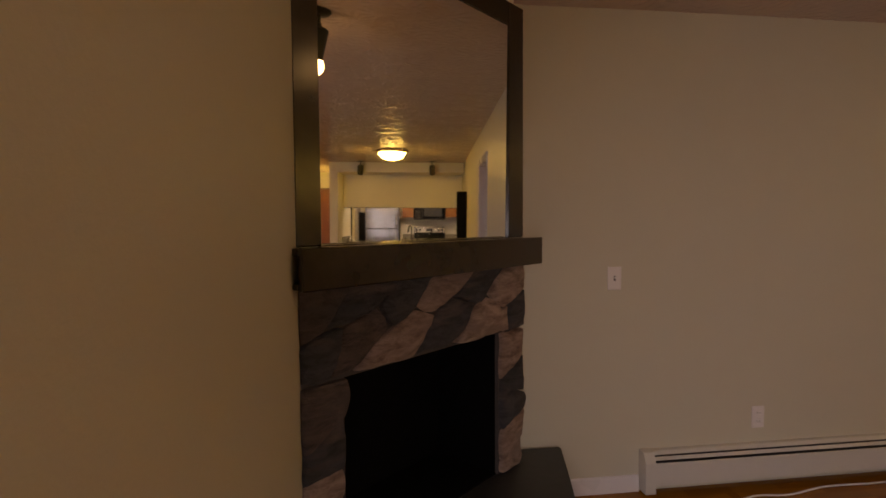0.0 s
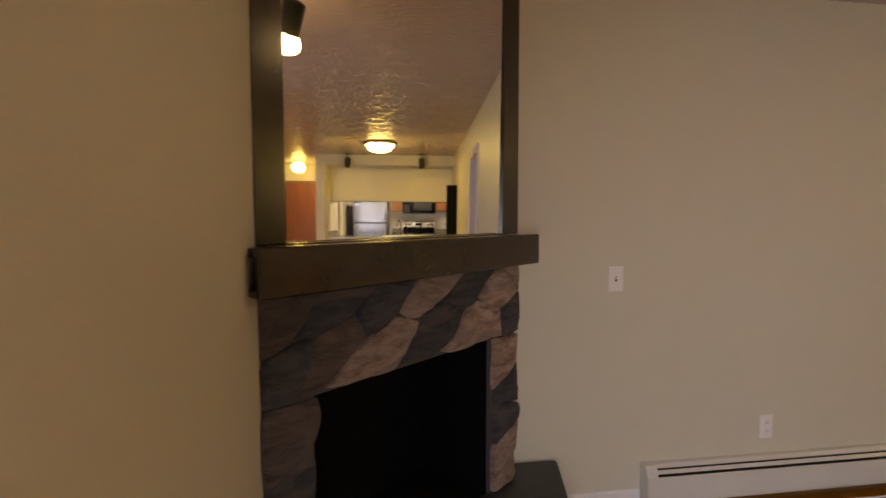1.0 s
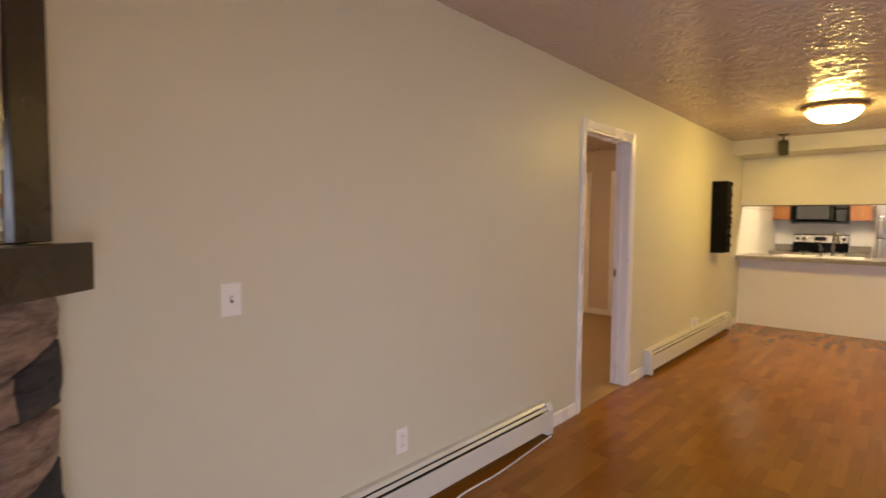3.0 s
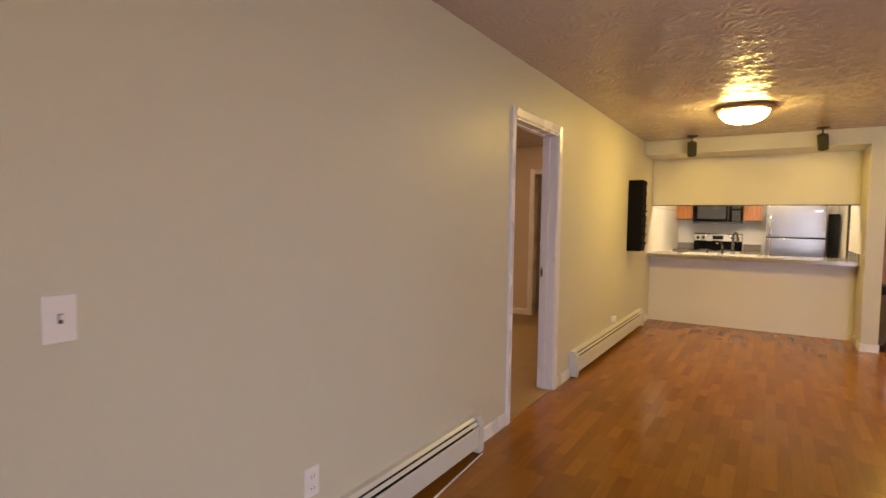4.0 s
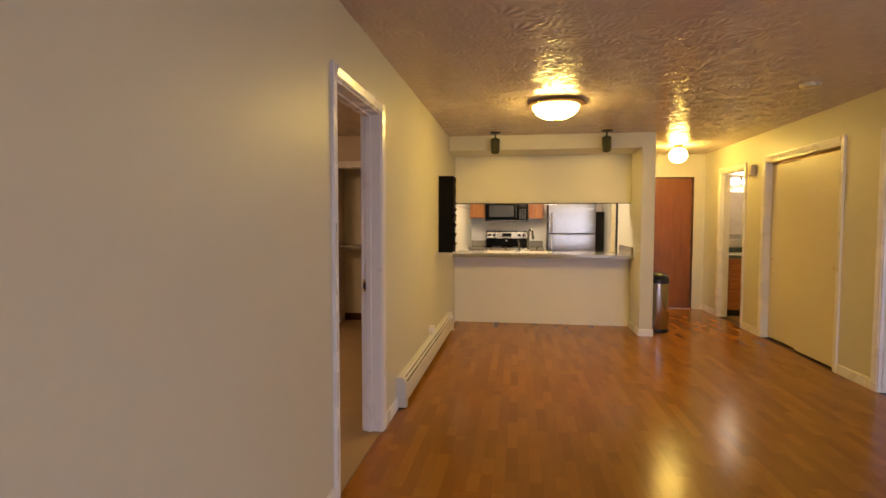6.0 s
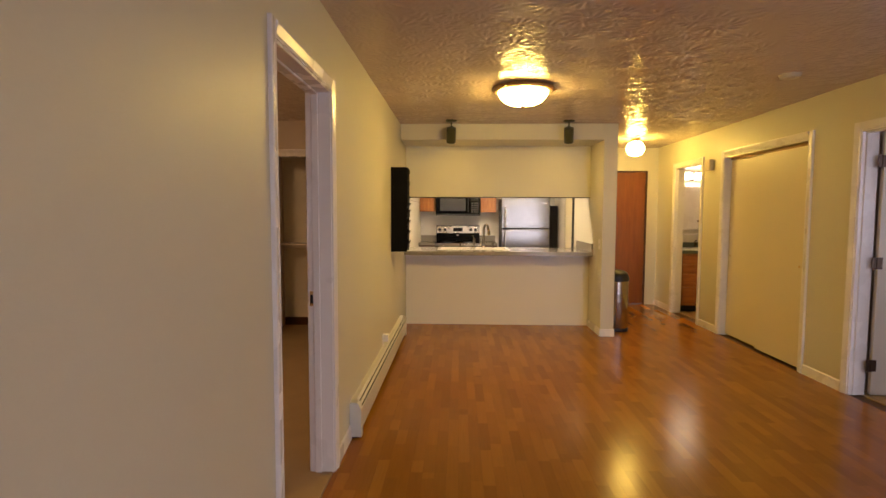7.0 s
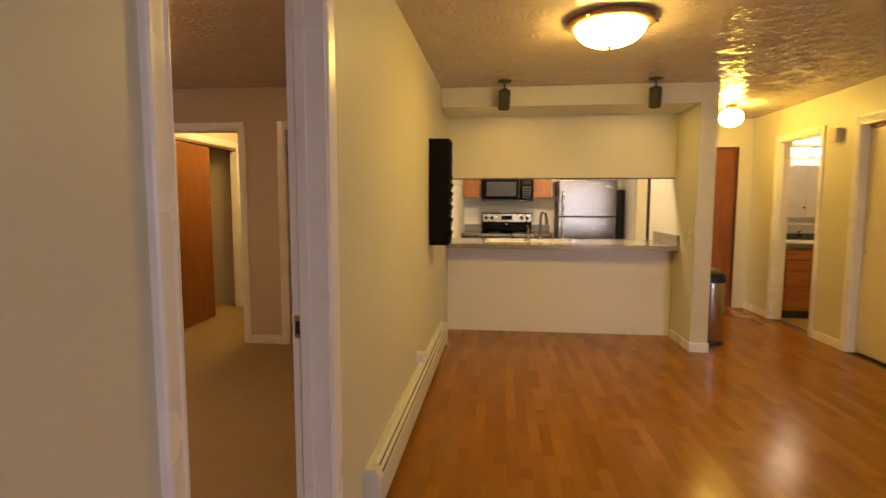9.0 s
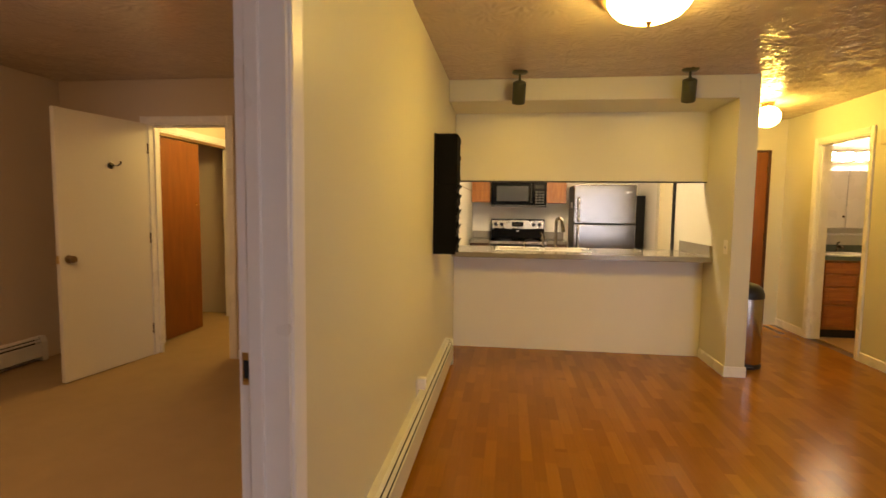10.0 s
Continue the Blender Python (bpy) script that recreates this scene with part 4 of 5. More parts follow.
def spot_fixture(at, lean, turn, lit, label):
    s = thing("spotlight", at, label, "spotlight", "ceiling spotlights", turn=turn)
    part("canopy", lathe([(0.060, 0.0), (0.062, -0.010), (0.050, -0.020), (0.014, -0.024), (0, -0.024)], seg=28), SPOT, s, smooth=True)
    part("stem", lathe([(0.009, -0.022), (0.009, -0.060), (0.014, -0.066), (0.014, -0.080), (0, -0.084)], seg=14), SPOT, s, smooth=True)
    m = Matrix.Translation((0, 0, -0.078)) @ pose(0, 0, 0, 0, lean, 0)
    can = part("can", lathe([(0.0, 0.006), (0.030, 0.004), (0.050, -0.006), (0.052, -0.012), (0.052, -0.165), (0.049, -0.170), (0.046, -0.165), (0.046, -0.12), (0, -0.12)], axis=m, seg=30), SPOT, s, smooth=True)
    if lit:
        part("bulb", lathe([(0.040, -0.125), (0.062, -0.165), (0.068, -0.185), (0.064, -0.205), (0.048, -0.224), (0.022, -0.234), (0, -0.236)], axis=m, seg=28), BULB_LIT, s, "lit flood bulb", True)
    else:
        part("bulb", lathe([(0.036, -0.125), (0.042, -0.152), (0.025, -0.160), (0, -0.162)], axis=m, seg=24), SPOT_LIT, s, "lit reflector bulb", True)
    return s


spot_fixture((7.65, 2.035, CH), -26, 4, False, "olive-bronze cylinder spotlight by the kitchen soffit")
spot_fixture((7.67, 0.765, CH), -26, -13, False, "olive-bronze cylinder spotlight tilted by the kitchen soffit")
spot_fixture((1.08, 1.49, CH), 22, 130, True, "lit cylinder spotlight near the fireplace")

sm = thing("smoke_detector", (5.86, -0.435, CH), "round pale smoke detector on the ceiling", "smoke detector")
part("base", lathe([(0.070, 0), (0.070, -0.012), (0.060, -0.030), (0.030, -0.036), (0, -0.036)], seg=30), GREYBOX, sm, smooth=True)

ch = thing("door_chime", (8.335, SY, 1.99), "small beige chime box high on the wall", "door chime")
part("case", box((-0.055, 0, -0.065), (0.055, 0.055, 0.065), 0.006, 2), GREYBOX, ch)
part("cover_plate", box((-0.045, 0.0545, -0.055), (0.045, 0.0575, 0.055), 0.001), GREYBOX, ch)


# ---- wall rack and bin ----
rk = thing("wall_rack", (7.03, NY, 1.02), "black plastic wall rack of stacked curved pockets", "rack")
part("back_panel", box((0, -0.022, 0.0), (0.215, 0.0, 0.83), 0.003), RACK, rk)


def pocket(z, h, lip):
    prof = [(-0.020, 0.0), (-0.120, 0.0), (-0.152, 0.012), (-0.165, 0.04), (-0.160, h * 0.55), (-lip, h), (-lip + 0.008, h), (-0.148, h * 0.5), (-0.150, 0.045), (-0.118, 0.012), (-0.020, 0.012)]
    bm = bmesh.new()
    ring = []
    for x in (0.006, 0.209):
        ring.append([bm.verts.new((x, y, z + q)) for y, q in prof])
    n = len(prof)
    for i in range(n):
        bm.faces.new((ring[0][i], ring[0][(i + 1) % n], ring[1][(i + 1) % n], ring[1][i]))
    bm.faces.new(ring[0][::-1])
    bm.faces.new(ring[1])
    part("pocket", bm, RACK, rk)
    for x in (0.0, 0.207):
        part("pocket_side", prism([(x, -0.020), (x + 0.008, -0.020), (x + 0.008, -0.158), (x, -0.158)], z - 0.001, z + h + 0.001), RACK, rk)


for i in range(4):
    pocket(0.002 + 0.1035 * i, 0.1032, 0.178)
pocket(0.4165, 0.063, 0.182)
part("upper_bin", box((0.004, -0.163, 0.478), (0.211, -0.022, 0.828), 0.006), RACK, rk)
for z in (0.34, 0.52, 0.66, 0.78):
    part("end_clip", box((0.2152, -0.166, z), (0.222, -0.12, z + 0.035)), RACK, rk)

tc = thing("trash_can", (8.22, 0.04, 0), "brushed steel step bin with a black lid", "trash can")
part("body", lathe([(0.136, 0.035), (0.138, 0.04), (0.138, 0.605), (0.134, 0.608)], seg=40), STEEL_BIN, tc, smooth=True)
part("base_ring", lathe([(0.140, 0.0), (0.142, 0.006), (0.141, 0.034), (0.137, 0.040), (0.0, 0.040)], seg=40), LID, tc, smooth=True)
lid = part("lid", lathe([(0.141, 0.602), (0.143, 0.612), (0.141, 0.645), (0.124, 0.690), (0.088, 0.718), (0.040, 0.730), (0, 0.732)], seg=40), LID, tc, "black domed lid", True)
part("pedal", box((-0.172, -0.03, 0.012), (-0.134, 0.03, 0.026), 0.004), LID, tc)


# ---- kitchen ----
ct = thing("bar_counter", (0, 0, 0), "speckled grey laminate breakfast bar counter with a sink", "counter")
CX0, CX1, CY0, CY1, CZ = 8.235, 9.06, 0.329, NY - 0.003, 0.938
SX0, SX1, SY0, SY1 = 8.52, 8.96, 1.33, 2.20
part("top", boxes(((CX0, CY0, CZ - 0.034), (SX0, CY1, CZ)), ((SX1, CY0, CZ - 0.034), (CX1, CY1, CZ)), ((SX0, CY0, CZ - 0.034), (SX1, SY0, CZ)), ((SX0, SY1, CZ - 0.034), (SX1, CY1, CZ))), COUNTER, ct)
part("front_edge", box((CX0 - 0.012, CY0, CZ - 0.046), (CX0, CY1, CZ + 0.001), 0.003), COUNTER, ct)
part("side_splash", box((CX0 + 0.01, CY0, CZ), (9.05, CY0 + 0.022, CZ + 0.10), 0.003), COUNTER, ct)
sink = thing("kitchen_sink", (0, 0, 0), "white double-bowl drop-in kitchen sink", "sink")
bm = bmesh.new()
for a, b in ((SY0, 1.745), (1.785, SY1)):
    for lo, hi in (((SX0, a, 0.775), (SX0 + 0.012, b, 0.944)), ((SX1 - 0.07, a, 0.775), (SX1 - 0.058, b, 0.944)), ((SX0, a, 0.775), (SX1 - 0.058, a + 0.012, 0.944)), ((SX0, b - 0.012, 0.775), (SX1 - 0.058, b, 0.944)), ((SX0, a, 0.748), (SX1 - 0.058, b, 0.76))):
        add_box(bm, lo, hi)
part("bowls", bm, PORCELAIN, sink)
part("rim", boxes(((SX0 - 0.022, SY0 - 0.022, CZ + 0.001), (SX0 + 0.012, SY1 + 0.022, CZ + 0.008)), ((SX1 - 0.07, SY0 - 0.022, CZ + 0.001), (SX1 + 0.03, SY1 + 0.022, CZ + 0.008)), ((SX0 + 0.012, SY0 - 0.022, CZ + 0.001), (SX1 - 0.07, SY0 + 0.012, CZ + 0.008)), ((SX0 + 0.012, SY1 - 0.012, CZ + 0.001), (SX1 - 0.07, SY1 + 0.022, CZ + 0.008)), ((SX0 + 0.012, 1.733, CZ + 0.001), (SX1 - 0.07, 1.797, CZ + 0.007)), bevel=0.003), PORCELAIN, sink)
fc = thing("faucet", (8.80, 1.62, CZ + 0.013), "brushed nickel gooseneck kitchen faucet", "faucet")
part("base", lathe([(0.028, 0), (0.028, 0.012), (0.018, 0.02), (0.017, 0.09), (0.014, 0.10)], seg=20), CHROME, fc, smooth=True)
part("neck", tube([(0, 0, 0.08), (0, 0, 0.20), (0.0, -0.004, 0.27), (-0.03, -0.022, 0.300), (-0.075, -0.045, 0.285), (-0.098, -0.055, 0.225)], 0.0165, 12), CHROME, fc, smooth=True)
part("spray_head", lathe([(0.015, 0.0), (0.017, -0.02), (0.020, -0.06), (0.018, -0.068), (0, -0.068)], (-0.098, -0.055, 0.235), Euler((radians(-6), radians(12), 0)).to_matrix().to_4x4(), 16), CHROME, fc, smooth=True)
sp = thing("side_sprayer", (8.80, 1.745, CZ + 0.013), "brushed nickel faucet lever post", "faucet lever")
part("post", lathe([(0.022, 0), (0.022, 0.01), (0.013, 0.016), (0.016, 0.07), (0.019, 0.10), (0.012, 0.122), (0, 0.124)], seg=18), CHROME, sp, smooth=True)
part("lever", tube([(0, 0, 0.112), (-0.012, 0.012, 0.135), (-0.02, 0.02, 0.158)], 0.006, 8), CHROME, sp, smooth=True)
for y in (1.50, 1.93):
    so = thing("soap_dispenser", (8.80, y, CZ + 0.013), "small nickel soap pump at the sink", "soap pump")
    part("post", lathe([(0.017, 0), (0.017, 0.008), (0.010, 0.014), (0.010, 0.045), (0.014, 0.05), (0.014, 0.062), (0, 0.064)], seg=16), CHROME, so, smooth=True)
    part("spout", tube([(0, 0, 0.055), (-0.03, 0, 0.058), (-0.045, 0, 0.048)], 0.005, 8), CHROME, so, smooth=True)

# back run: base cabinets, counters with backsplash, range, microwave, wall cabinets, refrigerator
KX = 10.968


def base_unit(y0, y1):
    c = thing("base_cabinet", (0, 0, 0), "dark oak base cabinet under the grey counter", "cabinet", "kitchen cabinets")
    part("body", box((10.40, y0, 0.10), (KX, y1, 0.879)), DARKWOOD, c)
    part("toe_kick", box((10.45, y0, 0.0), (KX, y1, 0.10)), BLACK, c)
    part("drawer_front", box((10.38, y0 + 0.01, 0.72), (10.40, y1 - 0.01, 0.86), 0.004), DARKWOOD, c)
    d = part("door", box((10.38, y0 + 0.01, 0.12), (10.40, y1 - 0.01, 0.70), 0.004), OAK, c)
    k = thing("back_counter", (0, 0, 0), "grey laminate counter with backsplash beside the range", "counter", "back counters")
    part("top", box((10.37, y0, 0.881), (KX, y1, 0.92), 0.003), COUNTER, k)
    part("backsplash", box((KX - 0.022, y0, 0.92), (KX, y1, 1.02), 0.003), COUNTER, k)


base_unit(2.345, NY - 0.003)
base_unit(1.32, 1.588)

st = thing("kitchen_range", (0, 0, 0), "black glass-top range with a steel control panel", "stove")
RY0, RY1 = 1.595, 2.340
part("body", box((10.34, RY0, 0.09), (10.90, RY1, 0.90), 0.004), DARK_SIDE, st)
part("base", box((10.38, RY0 + 0.01, 0.0), (10.90, RY1 - 0.01, 0.09)), BLACK, st)
part("cooktop", box((10.325, RY0 - 0.002, 0.90), (10.90, RY1 + 0.002, 0.918), 0.004), APPLIANCE, st)
od = part("oven_door", box((10.305, RY0 + 0.006, 0.24), (10.34, RY1 - 0.006, 0.86), 0.005), APPLIANCE, st)
part("door_handle", tube([(10.305, RY0 + 0.06, 0.80), (10.265, RY0 + 0.07, 0.80), (10.262, (RY0 + RY1) / 2, 0.80), (10.265, RY1 - 0.07, 0.80), (10.305, RY1 - 0.06, 0.80)], 0.011, 8), STEEL_TRIM, od, smooth=True)
part("drawer", box((10.31, RY0 + 0.006, 0.10), (10.34, RY1 - 0.006, 0.225), 0.004), STEEL_TRIM, st)
part("front_trim", box((10.318, RY0, 0.875), (10.3255, RY1, 0.918), 0.003), STEEL_TRIM, st)
cp = part("control_panel", prism([(10.90, 0.918), (10.865, 0.93), (10.885, 1.185), (10.90, 1.195), (10.945, 1.195), (10.945, 0.918)], RY0, RY1, Matrix(((1, 0, 0, 0), (0, 0, 1, 0), (0, 1, 0, 0), (0, 0, 0, 1)))), APPLIANCE, st)
tilt = math.atan2(0.02, 0.255)
pm = Matrix.Translation((10.876, 0, 1.12)) @ pose(0, 0, 0, 0, math.degrees(tilt), 0)
fb = box((-0.009, RY0 + 0.008, -0.058), (-0.001, RY1 - 0.008, 0.060), 0.003)
bmesh.ops.transform(fb, matrix=pm, verts=fb.verts)
fascia = part("fascia", fb, STEEL_TRIM, cp, "brushed steel control fascia")
db = box((-0.012, 1.885, -0.030), (-0.0085, 2.05, 0.036), 0.002)
bmesh.ops.transform(db, matrix=pm, verts=db.verts)
part("clock_display", db, DISPLAY, st)
for y in (1.665, 1.745, 2.19, 2.275):
    kb = lathe([(0.026, 0), (0.026, 0.006), (0.021, 0.010), (0.019, 0.030), (0.015, 0.033), (0, 0.033)], (-0.009, y, 0.0), Euler((0, radians(-90), 0)).to_matrix().to_4x4(), 20)
    bmesh.ops.transform(kb, matrix=pm, verts=kb.verts)
    part("knob", kb, LID, st, smooth=True)
for (x, y, r) in ((10.48, 1.79, 0.10), (10.48, 2.14, 0.085), (10.72, 1.79, 0.075), (10.72, 2.14, 0.10)):
    part("burner_ring", lathe([(r, 0.9182), (r, 0.9188), (r - 0.006, 0.9188), (r - 0.006, 0.9182)], (x, y, 0), seg=32), DARK_SIDE, st)
part("brand_mark", box((10.8655, 1.955, 1.02), (10.8685, 1.985, 1.035)), STEEL_TRIM, st)

mw = thing("microwave", (0, 0, 0), "black over-range microwave oven", "microwave")
part("body", box((10.585, RY0, 1.372), (KX, RY1, 1.78), 0.003), APPLIANCE, mw)
md = part("door", box((10.560, RY0 + 0.185, 1.395), (10.585, RY1 - 0.002, 1.70), 0.006), APPLIANCE, mw)
part("window", box((10.5575, RY0 + 0.245, 1.445), (10.5605, RY1 - 0.075, 1.650), 0.002), MW_GLASS, md, "grey mesh window")
part("handle", tube([(10.560, RY0 + 0.205, 1.43), (10.528, RY0 + 0.205, 1.45), (10.526, RY0 + 0.205, 1.545), (10.528, RY0 + 0.205, 1.65), (10.560, RY0 + 0.205, 1.67)], 0.009, 8), LID, md, smooth=True)
pn = part("keypad", box((10.562, RY0 + 0.002, 1.395), (10.585, RY0 + 0.183, 1.70), 0.004), APPLIANCE, mw)
for a in range(3):
    for b in range(5):
        part("key", box((10.5600, RY0 + 0.035 + 0.042 * a, 1.415 + 0.036 * b), (10.5625, RY0 + 0.067 + 0.042 * a, 1.438 + 0.036 * b), 0.001), DARK_SIDE, pn)
part("display", box((10.5600, RY0 + 0.035, 1.615), (10.5625, RY0 + 0.155, 1.665), 0.001), DISPLAY, pn)
part("vent", boxes(*[((10.578, RY0 + 0.01, 1.708 + 0.012 * i), (10.584, RY1 - 0.01, 1.714 + 0.012 * i)) for i in range(5)]), DARK_SIDE, mw)
part("bottom_trim", box((10.572, RY0, 1.366), (10.60, RY1, 1.394), 0.003), DARK_SIDE, mw)


def wall_unit(y0, y1, z0, seam=None):
    w = thing("wall_cabinet", (0, 0, 0), "honey oak wall cabinet beside the microwave", "cabinet", "kitchen cabinets")
    part("body", box((10.665, y0, z0), (KX, y1, 2.12)), OAK, w)
    z = [z0 + 0.004] + ([seam] if seam else []) + [2.116]
    for a, b in zip(z, z[1:]):
        dr = part("door", box((10.645, y0 + 0.004, a), (10.665, y1 - 0.004, b - 0.004), 0.004), OAK, w)
        part("door_panel", box((10.641, y0 + 0.055, a + 0.055), (10.6455, y1 - 0.055, b - 0.06), 0.003), OAK, dr)
    return w


wall_unit(2.345, NY - 0.004, 1.43, 1.585)
wall_unit(1.325, 1.59, 1.42)
kp = thing("kitchen_light", (8.98, 1.47, CH), "white kitchen ceiling light box", "ceiling lamp")
part("housing", box((-0.14, -0.62, -0.06), (0.14, 0.62, 0.0), 0.006), PLASTIC, kp)
part("diffuser", box((-0.125, -0.60, -0.095), (0.125, 0.60, -0.06), 0.01), TUBE_LIT, kp, "lit white diffuser")

fr = thing("refrigerator", (0, 0, 0), "stainless top-freezer refrigerator with dark sides", "refrigerator")
FY0, FY1 = 0.495, 1.262
part("cabinet", box((10.36, FY0 + 0.004, 0.03), (KX - 0.02, FY1 - 0.004, 1.655), 0.004), DARK_SIDE, fr)
part("feet", boxes(((10.42, FY0 + 0.03, 0), (10.50, FY0 + 0.10, 0.03)), ((10.42, FY1 - 0.10, 0), (10.50, FY1 - 0.03, 0.03)), ((10.85, FY0 + 0.03, 0), (10.92, FY1 - 0.03, 0.03))), BLACK, fr)
for z0, z1, h0, h1 in ((1.165, 1.66, 1.19, 1.50), (0.06, 1.152, 0.75, 1.13)):
    d = part("door", box((10.292, FY0, z0), (10.352, FY1, z1), 0.010, 2), STEEL, fr)
    part("handle", tube([(10.292, FY1 - 0.055, h0), (10.245, FY1 - 0.055, h0 + 0.02), (10.240, FY1 - 0.055, (h0 + h1) / 2), (10.245, FY1 - 0.055, h1 - 0.02), (10.292, FY1 - 0.055, h1)], 0.013, 10), STEEL_TRIM, d, smooth=True)
    part("gasket", box((10.352, FY0 + 0.01, z0 + 0.01), (10.360, FY1 - 0.01, z1 - 0.01)), BLACK, d)
part("badge", box((10.2895, FY0 + 0.05, 1.56), (10.2925, FY0 + 0.14, 1.58)), STEEL_TRIM, fr)
part("magnet", lathe([(0.022, 0), (0.024, 0.01), (0.014, 0.02), (0, 0.021)], (10.55, FY1 - 0.004, 1.42), Euler((radians(-90), 0, 0)).to_matrix().to_4x4(), 14), PLASTIC, fr, smooth=True)
part("magnet_clip", box((10.53, FY1 - 0.004, 1.36), (10.57, FY1 + 0.010, 1.44), 0.003), PLASTIC, fr)
structure("trim_kitchen_ledge", box((8.60, NY - 0.008, 1.578), (10.64, NY - 0.002, 1.583)), BRONZE, "thin dark ledge on the pale kitchen wall", "trim")

# Black board stands in for the dark shaded gap right of the refrigerator.
gp = thing("fridge_shade_board", (0, 0, 0), "tall black board added in place of the shade beside the refrigerator", "panel")
part("board", box((10.60, 0.312, 0.0), (10.66, 0.452, 1.535), 0.006), BLACK, gp)
part("edge_strip", box((10.592, 0.312, 0.02), (10.60, 0.452, 0.06), 0.002), LID, gp)

# ---- bathroom ----
vn = thing("bath_vanity", (0, 0, 0), "oak bathroom vanity with drawers", "vanity")
VX, VY0, VY1 = 9.38, -2.25, -1.225
part("body", box((VX + 0.02, VY0, 0.09), (9.895, VY1, 0.80)), OAK, vn)
part("toe_kick", box((VX + 0.07, VY0, 0.0), (9.895, VY1, 0.09)), BLACK, vn)
part("false_front", box((VX, VY0 + 0.01, 0.665), (VX + 0.02, VY1 - 0.01, 0.785), 0.004), OAK_SIDE, vn)
for z0, z1 in ((0.12, 0.34), (0.355, 0.52), (0.535, 0.65)):
    d = part("drawer", box((VX, -1.555, z0), (VX + 0.02, VY1 - 0.02, z1), 0.004), OAK_SIDE, vn)
    part("drawer_panel", box((VX - 0.006, -1.515, z0 + 0.035), (VX + 0.001, VY1 - 0.06, z1 - 0.035), 0.003), OAK_SIDE, d)
for y0, y1 in ((-1.90, -1.575), (VY0 + 0.01, -1.91)):
    d = part("door", box((VX, y0, 0.12), (VX + 0.02, y1, 0.65), 0.004), OAK, vn)
    part("door_panel", box((VX - 0.006, y0 + 0.055, 0.175), (VX + 0.001, y1 - 0.055, 0.595), 0.003), OAK, d)
vn.scale = (1, 1, 1.05)
part("vanity_top", boxes(((VX - 0.02, VY0, 0.802), (9.895, VY1, 0.84)), ((9.875, VY0, 0.84), (9.895, VY1, 0.93))), GREEN_TOP, vn, "dark green marbled top")
vs = thing("bath_sink", (9.60, -1.53, 0.8825), "white oval bathroom sink", "sink")
bm = lathe([(0.262, 0.0), (0.268, 0.014), (0.25, 0.022), (0.22, 0.014), (0.19, 0.005), (0.0, 0.004)], seg=40)
bmesh.ops.transform(bm, matrix=Matrix.Diagonal((0.8, 1.0, 1.0, 1)), verts=bm.verts)
part("basin", bm, PORCELAIN, vs, smooth=True)
bf = thing("bath_faucet", (9.82, -1.60, 0.8825), "small chrome bathroom faucet", "faucet")
part("base", box((-0.025, -0.075, 0), (0.025, 0.075, 0.02), 0.006, 2), CHROME, bf)
part("spout", tube([(0, 0, 0.015), (-0.01, 0, 0.07), (-0.05, 0, 0.09), (-0.10, 0, 0.065)], 0.014, 10), CHROME, bf, smooth=True)
part("lever", tube([(0.0, 0, 0.08), (0.01, 0, 0.11), (-0.03, 0, 0.13)], 0.009, 8), CHROME, bf, smooth=True)
mc = thing("medicine_cabinet", (0, 0, 0), "white painted medicine cabinet with dark knobs above the vanity", "cabinet")
part("case", box((9.79, -2.15, 1.17), (9.895, -1.38, 1.82), 0.003), TRIM, mc)
for y0, y1 in ((-2.145, -1.895), (-1.890, -1.640), (-1.635, -1.385)):
    cdoor = part("cabinet_door", box((9.776, y0, 1.175), (9.790, y1, 1.815), 0.003), TRIM, mc)
    part("knob", lathe([(0.006, 0), (0.006, 0.008), (0.013, 0.014), (0.011, 0.022), (0, 0.024)], (9.776, y0 + 0.03, 1.30), Euler((0, radians(-90), 0)).to_matrix().to_4x4(), 14), HINGE, cdoor, "small dark knob", True)
sh = thing("bath_shelf", (0, 0, 0), "narrow white shelf under the medicine cabinet", "shelf")
part("board", box((9.76, -2.15, 1.09), (9.897, -1.30, 1.11), 0.003), TRIM, sh)
bl = thing("vanity_light_bar", (0, 0, 0), "lit bathroom light bar with round bulbs", "wall lamp")
part("bar", box((9.85, -2.10, 1.90), (9.898, -1.36, 2.04), 0.004), STEEL_TRIM, bl)
for y in (-2.0, -1.82, -1.64, -1.46):
    part("bulb", lathe([(0.02, 0), (0.028, 0.012), (0.045, 0.035), (0.050, 0.058), (0.042, 0.085), (0.02, 0.103), (0, 0.106)], (9.85, y, 1.97), Euler((0, radians(-90), 0)).to_matrix().to_4x4(), 20), BATH_LIT, bl, "lit round bulb", True)
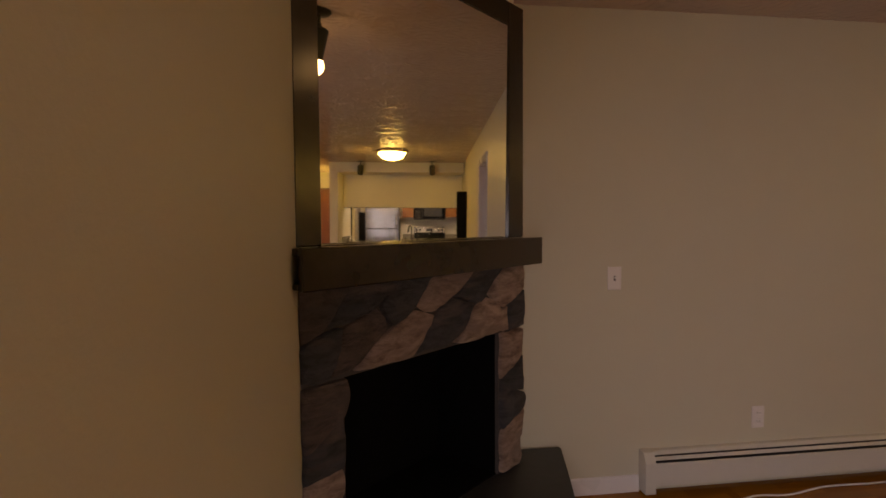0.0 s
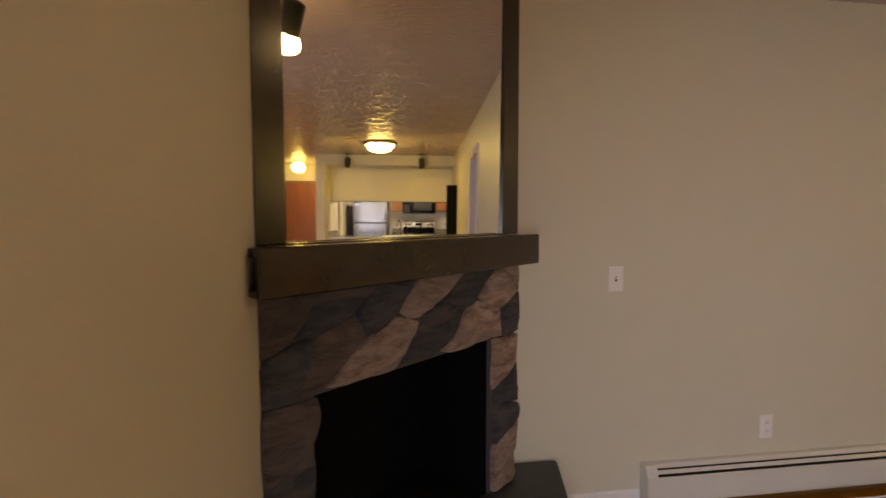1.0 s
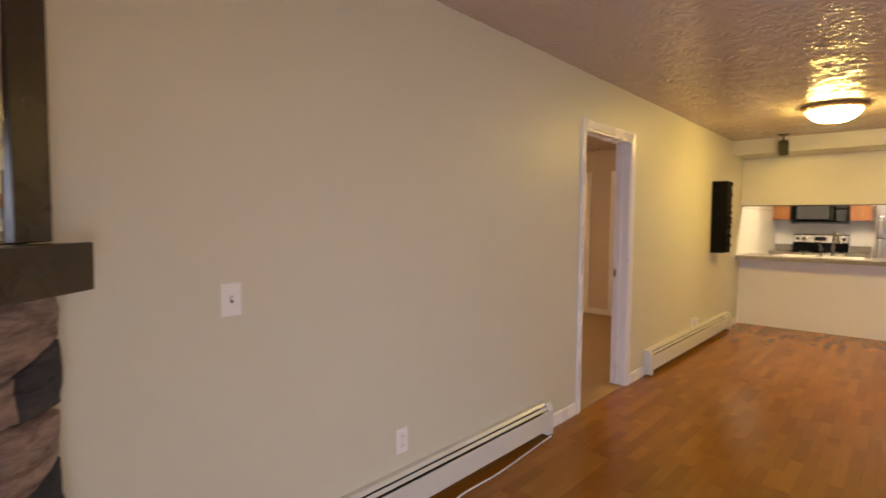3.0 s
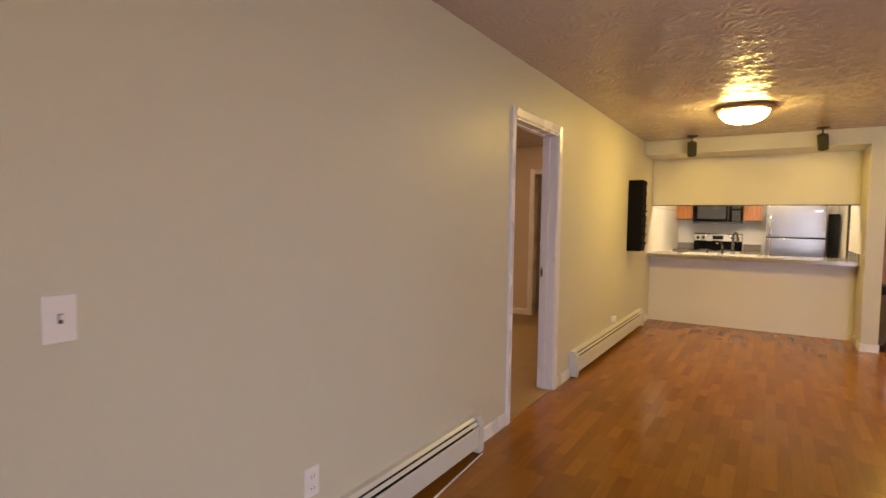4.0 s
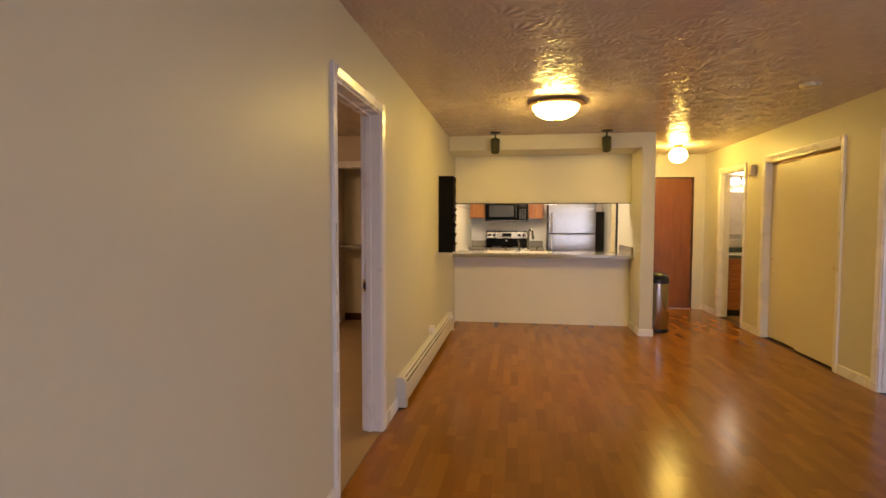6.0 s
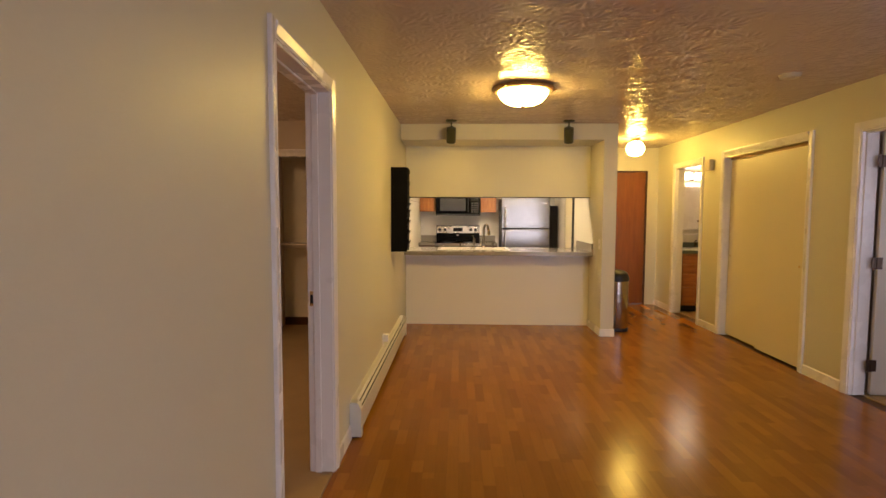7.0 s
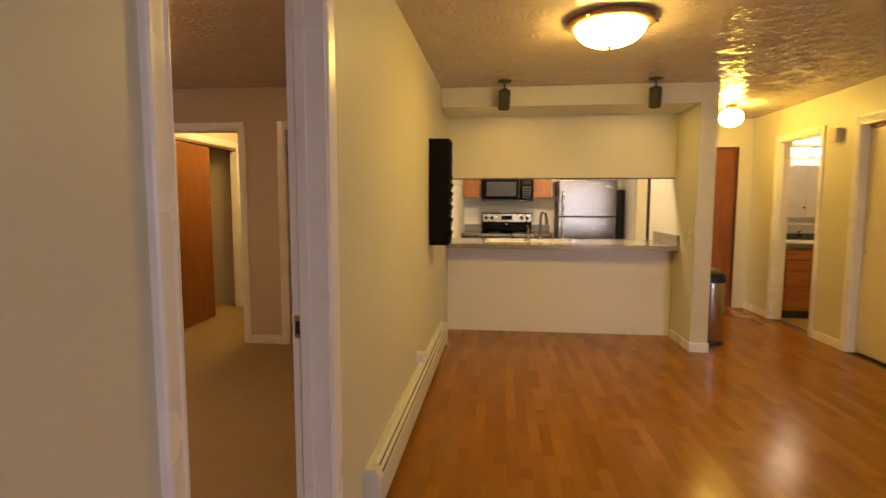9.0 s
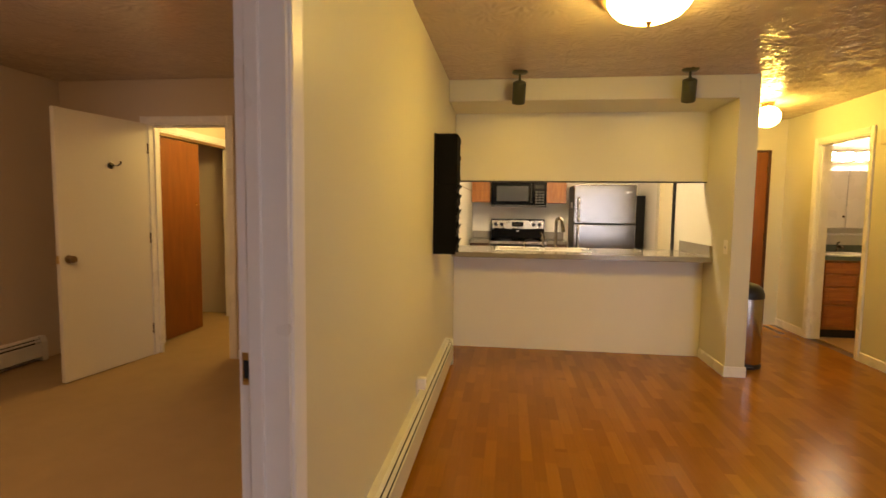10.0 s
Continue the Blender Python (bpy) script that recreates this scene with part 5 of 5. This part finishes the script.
tw = thing("towel_holder", (0, 0, 0), "dark wooden towel holder on the bathroom wall", "towel holder")
part("plate", box((9.884, -1.335, 1.55), (9.898, -1.245, 1.62), 0.003), DARKWOOD, tw)
part("rod", tube([(9.885, -1.30, 1.585), (9.80, -1.30, 1.585), (9.795, -1.26, 1.585)], 0.01, 8), DARKWOOD, tw)

# ---- bedroom closet and inner hall ----
cs = thing("closet_shelf", (0, 0, 0), "white closet shelf on a cleat", "shelf")
part("shelf_board", box((7.95, 2.76, 1.02), (8.296, 4.115, 1.035), 0.002), TRIM, cs)
part("cleat", box((8.285, 2.76, 0.96), (8.298, 4.115, 1.018), 0.002), TRIM, cs)
structure("trim_closet_base", box((8.284, 2.74, 0.004), (8.298, 4.115, 0.10)), DARKWOOD, "dark stained base strip in the closet", "trim")
structure("trim_hall_closet_base", box((8.0, BY - 0.014, 0.004), (9.44, BY - 0.002, 0.07)), DARKWOOD, "dark stained base strip in the hall closet", "trim")

# ---- laminate boards, pieces of the floor ----
BW, BL = 0.1935, 1.28
plank = {}


def plank_mesh(l, w):
    key = (round(l, 3), round(w, 3))
    if key not in plank:
        bm = bmesh.new()
        g = 0.00015
        r0 = [bm.verts.new(p) for p in ((g, g, -0.012), (l - g, g, -0.012), (l - g, w - g, -0.012), (g, w - g, -0.012))]
        r1 = [bm.verts.new(p) for p in ((g, g, 0), (l - g, g, 0), (l - g, w - g, 0), (g, w - g, 0))]
        for i in range(4):
            bm.faces.new((r0[i], r0[(i + 1) % 4], r1[(i + 1) % 4], r1[i]))
        bm.faces.new(r1)
        plank[key] = mesh_of("floor_board", bm, LAM)
    return plank[key]


starts = (0.0, 0.83, 0.36, 1.10, 0.55, 0.18, 0.94)
y, row = SY, 0
while y < NY - 0.01:
    w = min(BW, NY - y)
    x = WX - starts[row % len(starts)]
    while x < KX:
        a, b = max(x, WX), min(x + BL, KX + 0.002)
        if b - a > 0.05:
            ob = new("floor_board", plank_mesh(b - a, w))
            ob.location = (a, y, 0)
            ob.parent = floor
        x += BL
    y += BW
    row += 1
